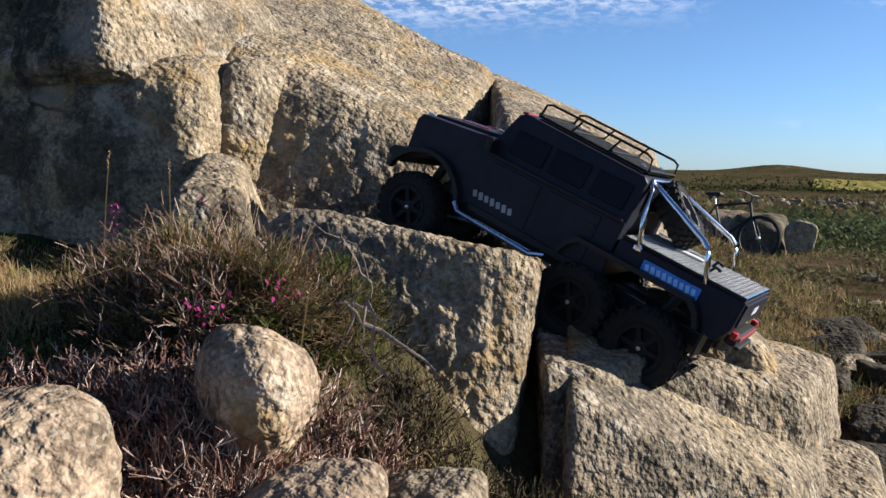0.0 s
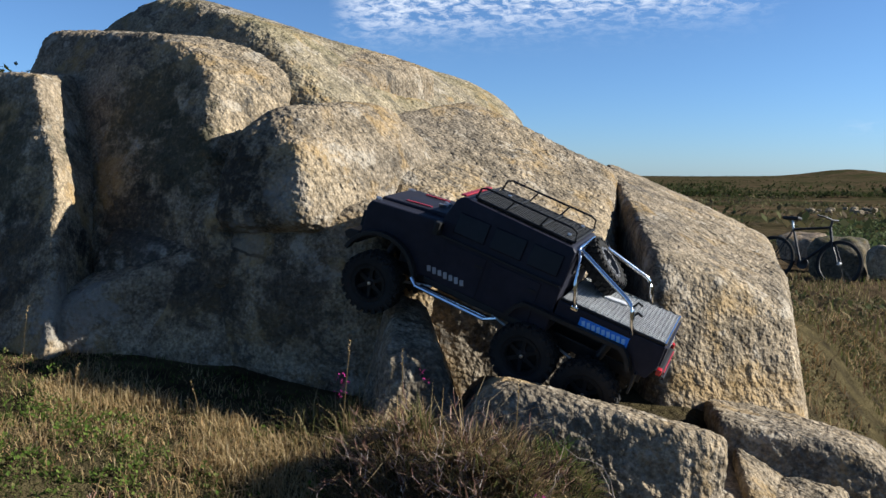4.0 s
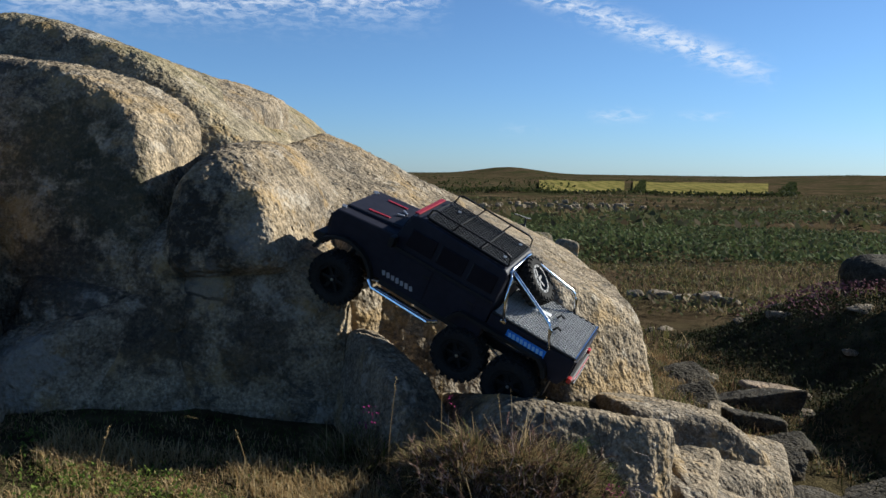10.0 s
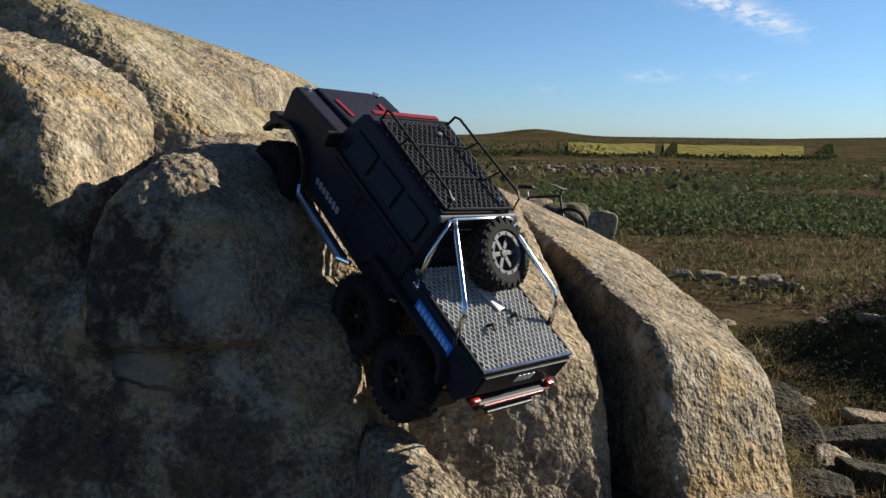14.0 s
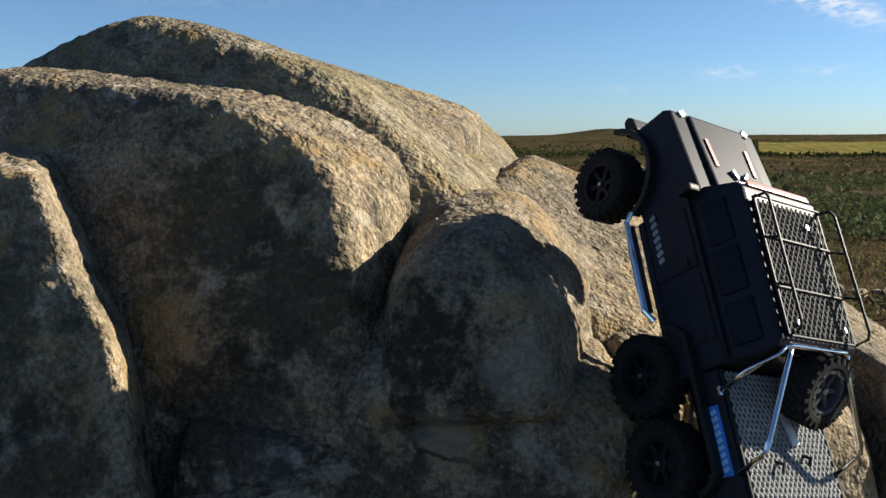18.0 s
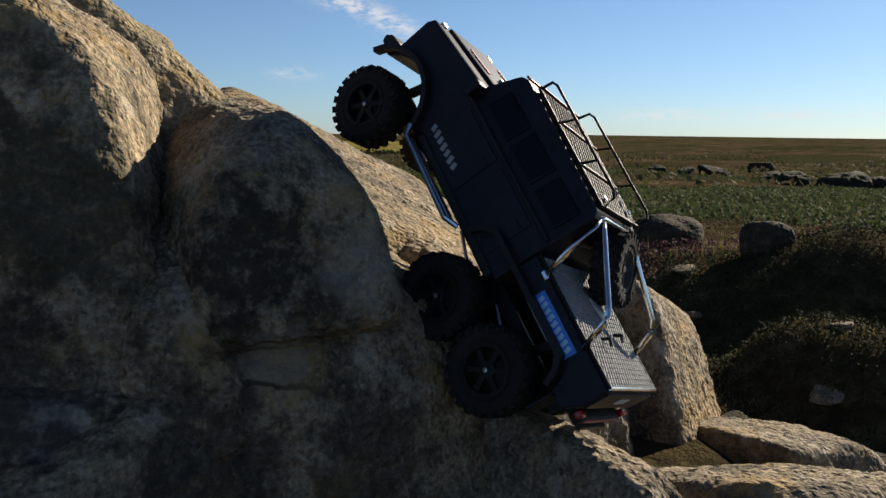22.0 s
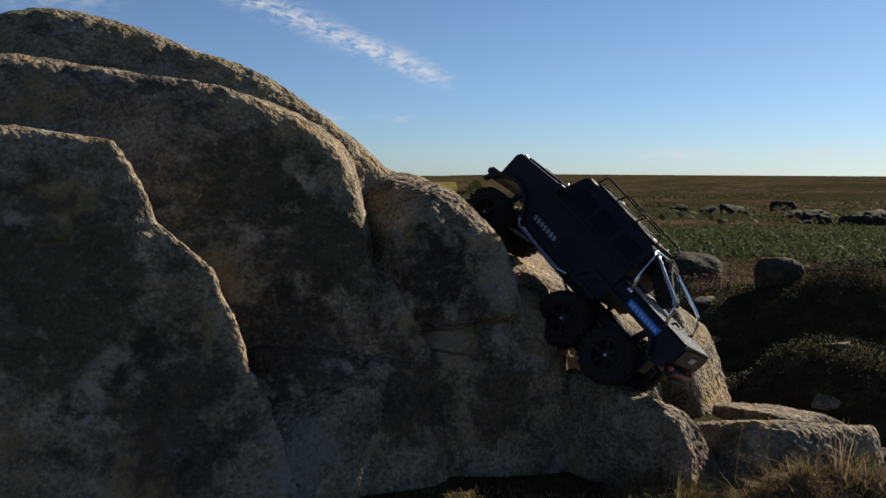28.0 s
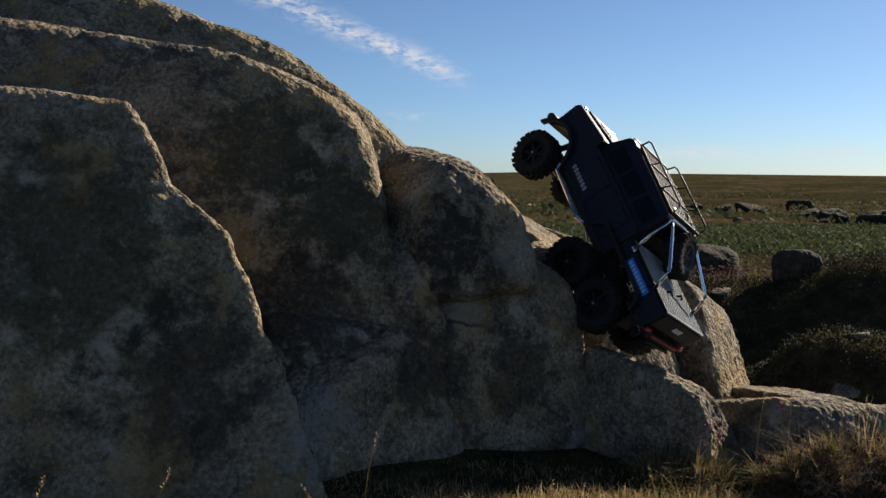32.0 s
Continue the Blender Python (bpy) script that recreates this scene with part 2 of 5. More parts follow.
def heath(name):
    m, nt, b = shader(name)
    make, calc, ramp, mix = nodes_of(nt)
    co = make("ShaderNodeNewGeometry").outputs["Position"]

    def nz(scale, detail=5.0, rough=0.6):
        return make("ShaderNodeTexNoise", None, Vector=co, Scale=scale, Detail=detail, Roughness=rough).outputs["Fac"]

    near = ramp(nz(9, 6), [(0.35, (0.035, 0.028, 0.018)), (0.55, (0.075, 0.06, 0.03)), (0.7, (0.12, 0.095, 0.05))])
    far = ramp(nz(0.22, 7, 0.65), [(0.36, (0.036, 0.033, 0.016)), (0.5, (0.076, 0.055, 0.032)), (0.64, (0.12, 0.083, 0.05))])
    far = mix(ramp(nz(0.035, 5), [(0.46, 0.0), (0.56, 0.75)]), far, (0.036, 0.04, 0.017))
    far = mix(1.0, far, ramp(nz(2.3, 6, 0.7), [(0.3, 0.4), (0.7, 1.4)]), "MULTIPLY")
    sep = make("ShaderNodeSeparateXYZ", None, Vector=co).outputs
    dist = calc("SQRT", calc("ADD", calc("MULTIPLY", sep[0], sep[0]), calc("MULTIPLY", sep[1], sep[1])))
    col = mix(ramp(calc("DIVIDE", dist, 12.0), [(0.35, 0.0), (0.6, 1.0)]), near, far)
    nt.links.new(col, b.inputs["Base Color"])
    b.inputs["Roughness"].default_value = 1.0
    b.inputs["Specular IOR Level"].default_value = 0.0
    h = calc("ADD", calc("MULTIPLY", nz(3.0, 7, 0.7), 0.4), calc("MULTIPLY", nz(0.35, 4), 1.6))
    bump = make("ShaderNodeBump", None, Strength=1.0, Distance=0.25, Height=h)
    nb = make("ShaderNodeBump", None, Strength=0.8, Distance=0.02, Height=nz(30, 6, 0.7))
    nt.links.new(bump.outputs[0], nb.inputs["Normal"])
    nt.links.new(nb.outputs[0], b.inputs["Normal"])
    return m


def striped_field(name):
    m, nt, b = shader(name)
    make, calc, ramp, mix = nodes_of(nt)
    co = make("ShaderNodeNewGeometry").outputs["Position"]
    n = make("ShaderNodeTexNoise", None, Vector=co, Scale=0.08, Detail=5.0).outputs["Fac"]
    w = make("ShaderNodeTexWave", {"bands": "X"}, Vector=co, Scale=0.07, Distortion=1.5, Detail=2.0).outputs["Fac"]
    col = mix(ramp(w, [(0.3, 0.0), (0.7, 1.0)]), (0.13, 0.12, 0.035), (0.23, 0.19, 0.065))
    col = mix(1.0, col, ramp(n, [(0.3, 0.7), (0.7, 1.2)]), "MULTIPLY")
    nt.links.new(col, b.inputs["Base Color"])
    b.inputs["Roughness"].default_value = 1.0
    b.inputs["Specular IOR Level"].default_value = 0.0
    return m


SHADE_LICHEN, GREY, OLIVINE, BONE = (0.03, 0.027, 0.022), (0.25, 0.225, 0.19), (0.05, 0.048, 0.03), (0.4, 0.37, 0.32)
# dark blotches: lichen, spread further to deepen the shaded faces by colour
MARKS = [((-0.575, 1.862, 0.75), 0.085, SHADE_LICHEN, 0.92), ((-0.5, 1.836, 0.665), 0.05, SHADE_LICHEN, 0.85), ((-0.59, 1.835, 0.645), 0.045, SHADE_LICHEN, 0.8), ((-0.44, 1.848, 0.72), 0.05, GREY, 0.55),
         ((-0.55, 1.834, 0.615), 0.05, GREY, 0.5), ((-0.66, 1.83, 0.5), 0.1, SHADE_LICHEN, 0.75), ((-0.42, 1.82, 0.48), 0.09, SHADE_LICHEN, 0.7), ((-0.82, 1.83, 0.58), 0.05, GREY, 0.6), ((-0.88, 1.64, 0.47), 0.09, GREY, 0.75),
         ((-0.8, 1.87, 0.82), 0.12, OLIVINE, 0.85), ((-0.95, 1.9, 0.95), 0.13, OLIVINE, 0.8), ((-0.88, 1.85, 0.62), 0.12, SHADE_LICHEN, 0.8), ((-1.25, 1.76, 0.75), 0.16, OLIVINE, 0.75), ((-1.1, 1.7, 0.55), 0.12, SHADE_LICHEN, 0.7),
         ((0.225, 2.24, 0.575), 0.05, BONE, 0.85), ((0.275, 2.16, 0.53), 0.025, BONE, 0.8), ((0.3, 2.15, 0.47), 0.02, BONE, 0.7), ((-0.02, 1.7, 0.38), 0.08, SHADE_LICHEN, 0.6), ((0.15, 1.62, 0.3), 0.07, SHADE_LICHEN, 0.5)]
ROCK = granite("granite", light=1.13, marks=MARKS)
ROCK_MOSS = granite("mossy_granite", 0.95, 0.4, 1.13)
ROCK_PALE = granite("pale_granite", 1.08, 0.0, 1.28)
# the same granite scaled far down: gully and bank shade held in its colour
ROCK_SHADED = granite("shade_darkened_granite", 0.95, 0.0, 0.28)
ROCK_DARK = granite("dark_granite", 0.9, 0.6, 0.13)
ROCK_DULL = granite("mossed_granite", 0.95, 0.7, 0.6)
ROCK_WHITE = granite("quartz_streaked_granite", 0.95, 0.0, 1.5)
HEATH = heath("heath_soil")
FIELD = striped_field("stubble")
TURF = leafy("turf_blades", [(0.06, 0.1, 0.02), (0.1, 0.15, 0.03), (0.16, 0.17, 0.05), (0.24, 0.19, 0.09), (0.05, 0.07, 0.018)])
STRAW = leafy("dry_blades", [(0.42, 0.31, 0.16), (0.3, 0.21, 0.1), (0.52, 0.4, 0.23), (0.2, 0.15, 0.06), (0.38, 0.25, 0.12)])
OLIVE = leafy("olive_blades", [(0.11, 0.11, 0.035), (0.22, 0.16, 0.08), (0.07, 0.09, 0.022), (0.38, 0.28, 0.15), (0.12, 0.07, 0.045)], through=0.25)
TWIG = leafy("heather_twigs", [(0.12, 0.06, 0.045), (0.2, 0.11, 0.082), (0.28, 0.175, 0.13), (0.46, 0.38, 0.32), (0.14, 0.075, 0.055)], through=0.0)
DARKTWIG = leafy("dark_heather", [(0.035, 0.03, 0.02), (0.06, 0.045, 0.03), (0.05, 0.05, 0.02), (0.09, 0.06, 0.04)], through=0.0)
BRACKEN = leafy("bracken_leaves", [(0.056, 0.075, 0.03), (0.081, 0.106, 0.04), (0.106, 0.125, 0.052), (0.056, 0.056, 0.028)], through=0.25)
# leaf greens pushed near black, painting in the shadow side of the bank
SHADE_SCRUB = leafy("shade_dark_scrub", [(0.02, 0.027, 0.009), (0.03, 0.038, 0.012), (0.04, 0.046, 0.016), (0.028, 0.022, 0.013)], through=0.05)
HERB = leafy("turf_herbs", [(0.07, 0.115, 0.02), (0.11, 0.165, 0.03), (0.16, 0.205, 0.045), (0.05, 0.075, 0.016), (0.19, 0.17, 0.07)], through=0.4)
BROWN = leafy("withered_blades", [(0.2, 0.125, 0.06), (0.3, 0.19, 0.09), (0.38, 0.26, 0.13), (0.11, 0.07, 0.04)], through=0.2)
LOWSCRUB = leafy("low_scrub_leaves", [(0.062, 0.07, 0.028), (0.094, 0.088, 0.038), (0.125, 0.1, 0.05), (0.075, 0.056, 0.035)], through=0.25)
HEDGE = leafy("hedge_leaves", [(0.022, 0.03, 0.01), (0.035, 0.045, 0.014), (0.045, 0.05, 0.02)])
BLOOM = leafy("heather_bloom", [(0.24, 0.02, 0.11), (0.34, 0.035, 0.17), (0.18, 0.02, 0.08)], through=0.2)
MAUVE = leafy("faded_bloom", [(0.12, 0.05, 0.065), (0.16, 0.065, 0.085), (0.07, 0.04, 0.035)], through=0.1)
ROOT = plain("bleached_root", (0.17, 0.135, 0.11), 0.8, 0.0, 0.5, 40)
BODY = plain("black_paint", (0.019, 0.019, 0.027), 0.42, spec=0.1)
TRIM = plain("black_plastic", (0.016, 0.016, 0.016), 0.5, spec=0.2)
FRAME = plain("dark_metal", (0.022, 0.022, 0.024), 0.45, 0.3, spec=0.25)
RUBBER = plain("rubber", (0.021, 0.02, 0.019), 0.9, spec=0.15)
HUB = plain("black_wheel", (0.013, 0.013, 0.013), 0.5, spec=0.15)
CHROME = plain("chrome", (0.75, 0.76, 0.78), 0.14, 1.0)
STEEL = plain("steel", (0.5, 0.5, 0.5), 0.35, 1.0)
ALLOY = plain("alloy", (0.26, 0.26, 0.27), 0.42, 1.0)
PLATE = plain("pale_alloy_plate", (0.55, 0.55, 0.56), 0.5, 0.3)
RIMGREY = plain("grey_rim", (0.085, 0.085, 0.09), 0.55, 0.2, spec=0.3)
RACK = plain("rack_black", (0.012, 0.012, 0.012), 0.5, spec=0.2)
TRAY = plain("dark_tray", (0.012, 0.012, 0.012), 0.95, spec=0.0)
MESHWIRE = plain("dull_alloy", (0.36, 0.36, 0.355), 0.7, 0.0, spec=0.1)
RACKWIRE = plain("worn_black_wire", (0.07, 0.07, 0.07), 0.6, 0.2, spec=0.1)
GLASS = plain("dark_window", (0.01, 0.01, 0.014), 0.15, spec=0.1)
RED = plain("red_vinyl", (0.24, 0.012, 0.022), 0.4)
LAMP = plain("red_lens", (0.35, 0.012, 0.014), 0.2)
DULLWHITE = plain("worn_white_vinyl", (0.3, 0.3, 0.31), 0.6, spec=0.1)
WHITE = plain("white_vinyl", (0.75, 0.75, 0.75), 0.4)
BLUE = plain("blue_vinyl", (0.02, 0.2, 0.7), 0.35)
SKYBLUE = plain("pale_blue_vinyl", (0.35, 0.6, 0.9), 0.35)


# ---------------------------------------------------------------- builders
def mesh_from(name, verts, faces, mat, smooth=True):
    me = bpy.data.meshes.new(name)
    me.from_pydata(verts.tolist() if hasattr(verts, "tolist") else verts, [], faces)
    me.materials.append(mat)
    if smooth:
        me.polygons.foreach_set("use_smooth", [True] * len(me.polygons))
    me.update()
    return me


def smooth(a, b, x):
    t = min(max((x - a) / (b - a), 0.0), 1.0)
    return t * t * (3 - 2 * t)


def ground_z(x, y):
    """Height of the land: a turf bank by the outcrop, a stony gully beside it, then heath, fields and a low hill."""
    left = 0.268 + 0.1 * smooth(0.1, -1.1, x) - 0.12 * smooth(1.45, 1.05, y) * smooth(-0.5, 0.0, x) + 0.25 * smooth(-1.2, -3.0, x)
    edge = x - 0.05 - 0.18 * (y - 1.2)
    near = left * (1 - smooth(0.14, 0.52, edge)) - 0.14 * smooth(0.25, 0.75, edge)
    near -= 0.1 * smooth(0.8, 1.6, edge)
    d = math.hypot(x, y)
    land = -0.12 - 3.2 * (1 - math.exp(-d / 70)) + 4.5 * smooth(280, 950, d)
    land += 2.9 * smooth(25, 140, x - 0.35 * y) - 0.9 * smooth(0, 140, -x)
    k = smooth(3.2, 7.0, d)
    z = near * (1 - k) + land * k
    z += 0.47 * math.exp(-(((x - 3.05) / 1.2) ** 2 + ((y - 4.85) / 1.25) ** 2) ** 2) + 0.36 * math.exp(-(((x - 2.1) / 0.42) ** 2 + ((y - 3.15) / 0.5) ** 2) ** 2)
    z += 0.32 * math.exp(-(((x - 3.6) / 0.85) ** 2 + ((y - 3.6) / 1.05) ** 2) ** 2)
    z -= 0.14 * math.exp(-((x - 1.5) / 3) ** 2 - ((y - 14) / 3) ** 2)
    z += 7.5 * math.exp(-((x - 59) / 42) ** 2 - ((y - 842) / 70) ** 2)
    rough = noise.noise((x * 2.7, y * 2.7, 0)) * 0.02 * (1 - smooth(0.5, 3, abs(d - 2)) * 0.5)
    rough += noise.noise((x * 0.35, y * 0.35, 3)) * 0.16 * smooth(4, 12, d) + noise.noise((x * 0.05, y * 0.05, 7)) * 0.7 * smooth(20, 80, d) * (1 - smooth(500, 900, d))
    return z + rough


def build_ground():
    rings, segs = 250, 360
    verts, faces = [], []
    for i in range(rings + 1):
        r = 0.03 * (1800 / 0.03) ** (i / rings) if i else 0.0
        for j in range(segs):
            a = 2 * math.pi * j / segs
            x, y = r * math.cos(a), 1.2 + r * math.sin(a)
            verts.append((x, y, ground_z(x, y)))
    for i in range(rings):
        for j in range(segs):
            k = (j + 1) % segs
            faces.append((i * segs + j, i * segs + k, (i + 1) * segs + k, (i + 1) * segs + j))
    ob = new("ground", mesh_from("ground", verts, faces, HEATH))
    return tagged(ob, "brown and olive heath reaching to the horizon", "ground", "", "structure")


build_ground()

SPHERES = {}


def sphere_dirs(level):
    if level not in SPHERES:
        bm = bmesh.new()
        bmesh.ops.create_icosphere(bm, subdivisions=level, radius=1.0)
        bm.verts.index_update()
        SPHERES[level] = (np.array([v.co[:] for v in bm.verts]), [[v.index for v in f.verts] for f in bm.faces])
        bm.free()
    return SPHERES[level]


def boulder_mesh(name, centre, planes, level, p, lumps, rough, mat, swells=()):
    d, faces = sphere_dirs(level)
    c = np.array(centre, float)
    acc = np.zeros(len(d))
    for place, way in planes:
        n = np.array(way, float)
        n /= np.linalg.norm(n)
        h = max(float(n @ (np.array(place) - c)), 0.01)
        acc += (np.maximum(d @ n, 0) / h) ** p
    r = acc ** (-1.0 / p)
    w = d * r[:, None] + c
    # swells and hollows: (place, width, height)
    for place, wide, high in swells:
        r = r + high * np.exp(-(((w - np.array(place)) / wide) ** 2).sum(1))
    w = d * r[:, None] + c
    out = np.empty(len(d))
    ns = noise.noise
    for i, (x, y, z) in enumerate(w.tolist()):
        a = abs(ns((x * 2.6, y * 2.6, z * 2.6))) * 1.5 - 0.3 + 0.3 * ns((x * 6.3 + 5, y * 6.3, z * 6.3))
        b = abs(ns((x * 15, y * 15 + 3, z * 15))) - 0.25
        e = ns((x * 38, y * 38, z * 38 + 9))
        f = ns((x * 85, y * 85, z * 85))
        out[i] = lumps * a + rough * (0.007 * b + 0.0034 * e + 0.0032 * f)
    v = d * (r + out)[:, None]
    return mesh_from(name, v, faces, mat)


def boulder(centre, planes, label, level=7, p=12.0, lumps=0.018, rough=1.0, mat=None, name="granite_boulder", group="boulders of the outcrop", swells=()):
    """A weathered block: flat sides given by (place, outward direction), with rounded edges and a lumpy, pitted skin."""
    ob = new(name, boulder_mesh(name, centre, planes, level, p, lumps, rough, mat or ROCK, swells))
    ob.location = centre
    return tagged(ob, label, "boulder", group)


def cobble(c, s, label, seed=0, level=5, mat=None, name="stone", group="stones in the turf", p=5.0, turn=0.0):
    """A small loose stone of half sizes s about c."""
    rnd = random.Random(seed)
    pl = []
    for ax in range(3):
        for sg in (-1, 1):
            n = [rnd.uniform(-0.3, 0.3) for _ in range(3)]
            n[ax] += sg
            q = [c[0], c[1], c[2]]
            q[ax] += sg * s[ax]
            pl.append((q, n))
    for _ in range(3):
        n = Vector([rnd.uniform(-1, 1) for _ in range(3)]).normalized()
        k = rnd.uniform(0.8, 1.0) * (abs(n.x) * s[0] + abs(n.y) * s[1] + abs(n.z) * s[2]) * 0.8
        pl.append((tuple(Vector(c) + n * k), tuple(n)))
    m = max(s)
    ob = new(name, boulder_mesh(name, c, pl, level, p, 0.13 * m, min(1.0, 0.25 + m * 8), mat or ROCK))
    ob.matrix_world = pose(*c, 0, 0, turn)
    return tagged(ob, label, "stone", group)


# ---------------------------------------------------------------- the outcrop
# seen from the path: tall boulder, dome, capping boulder, knob, base, then the slopes that the truck climbs
boulder((-0.95, 2.95, 0.7), [((-0.5, 2.454, 0.925), (0.66, -0.03, 0.75)), ((-0.9, 2.35, 1.222), (0.3, 0.0, 0.95)), ((-1.36, 2.45, 1.345), (-0.36, -0.1, 0.92)),
        ((-1.25, 2.36, 1.28), (-0.1, -0.88, 0.46)), ((-2.2, 2.9, 1.0), (-0.9, 0, 0.3)), ((-1, 4.0, 0.5), (0, 1, 0.2)), ((-1, 3, -0.3), (0, 0, -1)),
        ((-0.46, 3.1, 1.0), (0.95, 0.1, 0.3)), ((-0.62, 2.16, 0.93), (0.35, -0.85, 0.35))],
        "long sunlit granite boulder capping the outcrop, moss on its crown", 8, 24, 0.016, 1.0, ROCK_MOSS)
boulder((-0.3, 2.75, 0.35), [((-0.547, 2.448, 0.944), (0.413, -0.22, 0.885)), ((-0.1, 2.96, 0.862), (0.25, 0.75, 0.6)), ((-0.2, 2.08, 0.62), (0.12, -0.84, 0.5)),
        ((0.175, 2.26, 0.5), (0.99, 0.14, 0.06)), ((-1.3, 2.9, 0.5), (-1, 0, 0)), ((0, 3.25, 0.5), (0, 1, 0.1)), ((0, 3, -0.3), (0, 0, -1)), ((0.15, 2.1, 0.4), (0.4, -0.85, 0.3)),
        ((-0.58, 2.4, 0.93), (-0.6, 0, 0.8))],
        "broad sloping granite boulder the truck climbs onto", 8, 30, 0.014)
boulder((0.38, 2.75, 0.15), [((0.422, 2.445, 0.555), (0.426, -0.049, 0.9)), ((0.6, 2.6, 0.3), (0.97, 0.05, 0.15)), ((0.455, 2.235, 0.4), (0.6, -0.74, 0.3)),
        ((0.22, 2.13, 0.3), (-0.45, -0.88, 0.1)), ((0.16, 2.55, 0.5), (-0.95, -0.31, 0.05)), ((0.3, 3.45, 0.4), (0, 1, 0.35)), ((0.3, 2.7, -0.2), (0, 0, -1))],
        "large sunlit granite boulder with a steep rounded end", 8, 20, 0.014)
boulder((-1.1, 2.42, 0.6), [((-0.72, 1.9, 0.86), (-0.12, -0.92, 0.36)), ((-0.676, 2.03, 0.87), (0.93, -0.3, 0.22)), ((-0.73, 2.0, 1.005), (0.72, -0.28, 0.64)), ((-0.86, 2.08, 1.1), (0.38, -0.15, 0.9)),
        ((-1.1, 2.1, 1.152), (0.09, -0.1, 0.98)), ((-1.6, 2.2, 0.9), (-0.95, -0.2, 0.15)), ((-1, 2.95, 0.5), (0, 1, 0)), ((-1, 2.3, 0.0), (0, 0, -1)),
        ((-0.75, 1.84, 0.62), (0.05, -0.98, 0.1)), ((-0.66, 2.05, 0.75), (0.97, -0.05, -0.1))],
        "domed granite boulder with one sunlit flank", 8, 34, 0.012, swells=[((-1.05, 1.95, 1.1), 0.12, 0.012), ((-1.35, 2.0, 1.13), 0.1, -0.015)])
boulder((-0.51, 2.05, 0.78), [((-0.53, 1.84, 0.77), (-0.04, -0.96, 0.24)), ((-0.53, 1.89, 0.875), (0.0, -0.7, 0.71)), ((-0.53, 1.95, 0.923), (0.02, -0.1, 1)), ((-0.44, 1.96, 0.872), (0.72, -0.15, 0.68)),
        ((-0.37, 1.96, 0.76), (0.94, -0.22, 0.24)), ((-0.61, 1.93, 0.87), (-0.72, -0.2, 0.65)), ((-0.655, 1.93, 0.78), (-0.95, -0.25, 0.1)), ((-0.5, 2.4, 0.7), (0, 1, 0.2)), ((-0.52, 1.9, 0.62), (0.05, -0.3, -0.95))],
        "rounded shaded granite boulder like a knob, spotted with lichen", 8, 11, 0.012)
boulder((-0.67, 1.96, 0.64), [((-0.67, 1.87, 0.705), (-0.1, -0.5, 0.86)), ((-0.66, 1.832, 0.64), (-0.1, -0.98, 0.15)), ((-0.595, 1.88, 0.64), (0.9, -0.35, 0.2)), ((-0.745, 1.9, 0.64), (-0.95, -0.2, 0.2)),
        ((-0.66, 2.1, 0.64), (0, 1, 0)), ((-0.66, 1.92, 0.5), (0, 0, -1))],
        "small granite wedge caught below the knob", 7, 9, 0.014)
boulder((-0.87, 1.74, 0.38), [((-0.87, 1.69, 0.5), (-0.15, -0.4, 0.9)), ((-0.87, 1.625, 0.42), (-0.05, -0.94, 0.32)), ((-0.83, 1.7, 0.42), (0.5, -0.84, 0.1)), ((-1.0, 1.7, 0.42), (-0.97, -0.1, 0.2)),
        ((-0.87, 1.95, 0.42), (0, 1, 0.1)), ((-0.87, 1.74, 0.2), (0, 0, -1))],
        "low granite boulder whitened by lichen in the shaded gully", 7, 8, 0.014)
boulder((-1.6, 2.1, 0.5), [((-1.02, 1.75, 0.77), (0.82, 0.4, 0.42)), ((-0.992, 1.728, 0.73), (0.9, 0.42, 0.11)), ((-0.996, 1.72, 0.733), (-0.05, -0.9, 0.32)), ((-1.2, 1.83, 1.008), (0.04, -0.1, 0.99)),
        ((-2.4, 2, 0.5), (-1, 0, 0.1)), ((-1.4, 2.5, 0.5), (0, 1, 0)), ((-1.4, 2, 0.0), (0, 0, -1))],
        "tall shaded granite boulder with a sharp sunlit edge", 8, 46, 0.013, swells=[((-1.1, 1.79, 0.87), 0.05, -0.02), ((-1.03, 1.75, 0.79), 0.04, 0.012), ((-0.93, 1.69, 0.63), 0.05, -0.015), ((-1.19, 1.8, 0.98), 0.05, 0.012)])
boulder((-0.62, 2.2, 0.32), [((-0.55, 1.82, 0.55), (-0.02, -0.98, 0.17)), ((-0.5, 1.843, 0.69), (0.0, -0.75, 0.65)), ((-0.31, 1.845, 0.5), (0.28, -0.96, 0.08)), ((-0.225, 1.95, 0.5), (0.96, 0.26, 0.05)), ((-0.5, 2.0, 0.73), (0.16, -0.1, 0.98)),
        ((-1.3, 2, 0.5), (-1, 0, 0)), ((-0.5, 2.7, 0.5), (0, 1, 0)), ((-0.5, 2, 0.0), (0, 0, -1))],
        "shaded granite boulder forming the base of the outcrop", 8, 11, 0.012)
boulder((-0.76, 1.92, 0.42), [((-0.72, 1.78, 0.5), (0.1, -0.95, 0.3)), ((-0.6, 1.85, 0.5), (0.8, -0.4, 0.3)), ((-0.76, 1.9, 0.62), (0.15, -0.2, 1)), ((-0.98, 1.9, 0.4), (-1, -0.1, 0)),
        ((-0.7, 2.1, 0.4), (0, 1, 0)), ((-0.7, 1.9, 0.1), (0, 0, -1))],
        "low rounded granite boulder wedged in a shaded gully", 7, 8, 0.012)
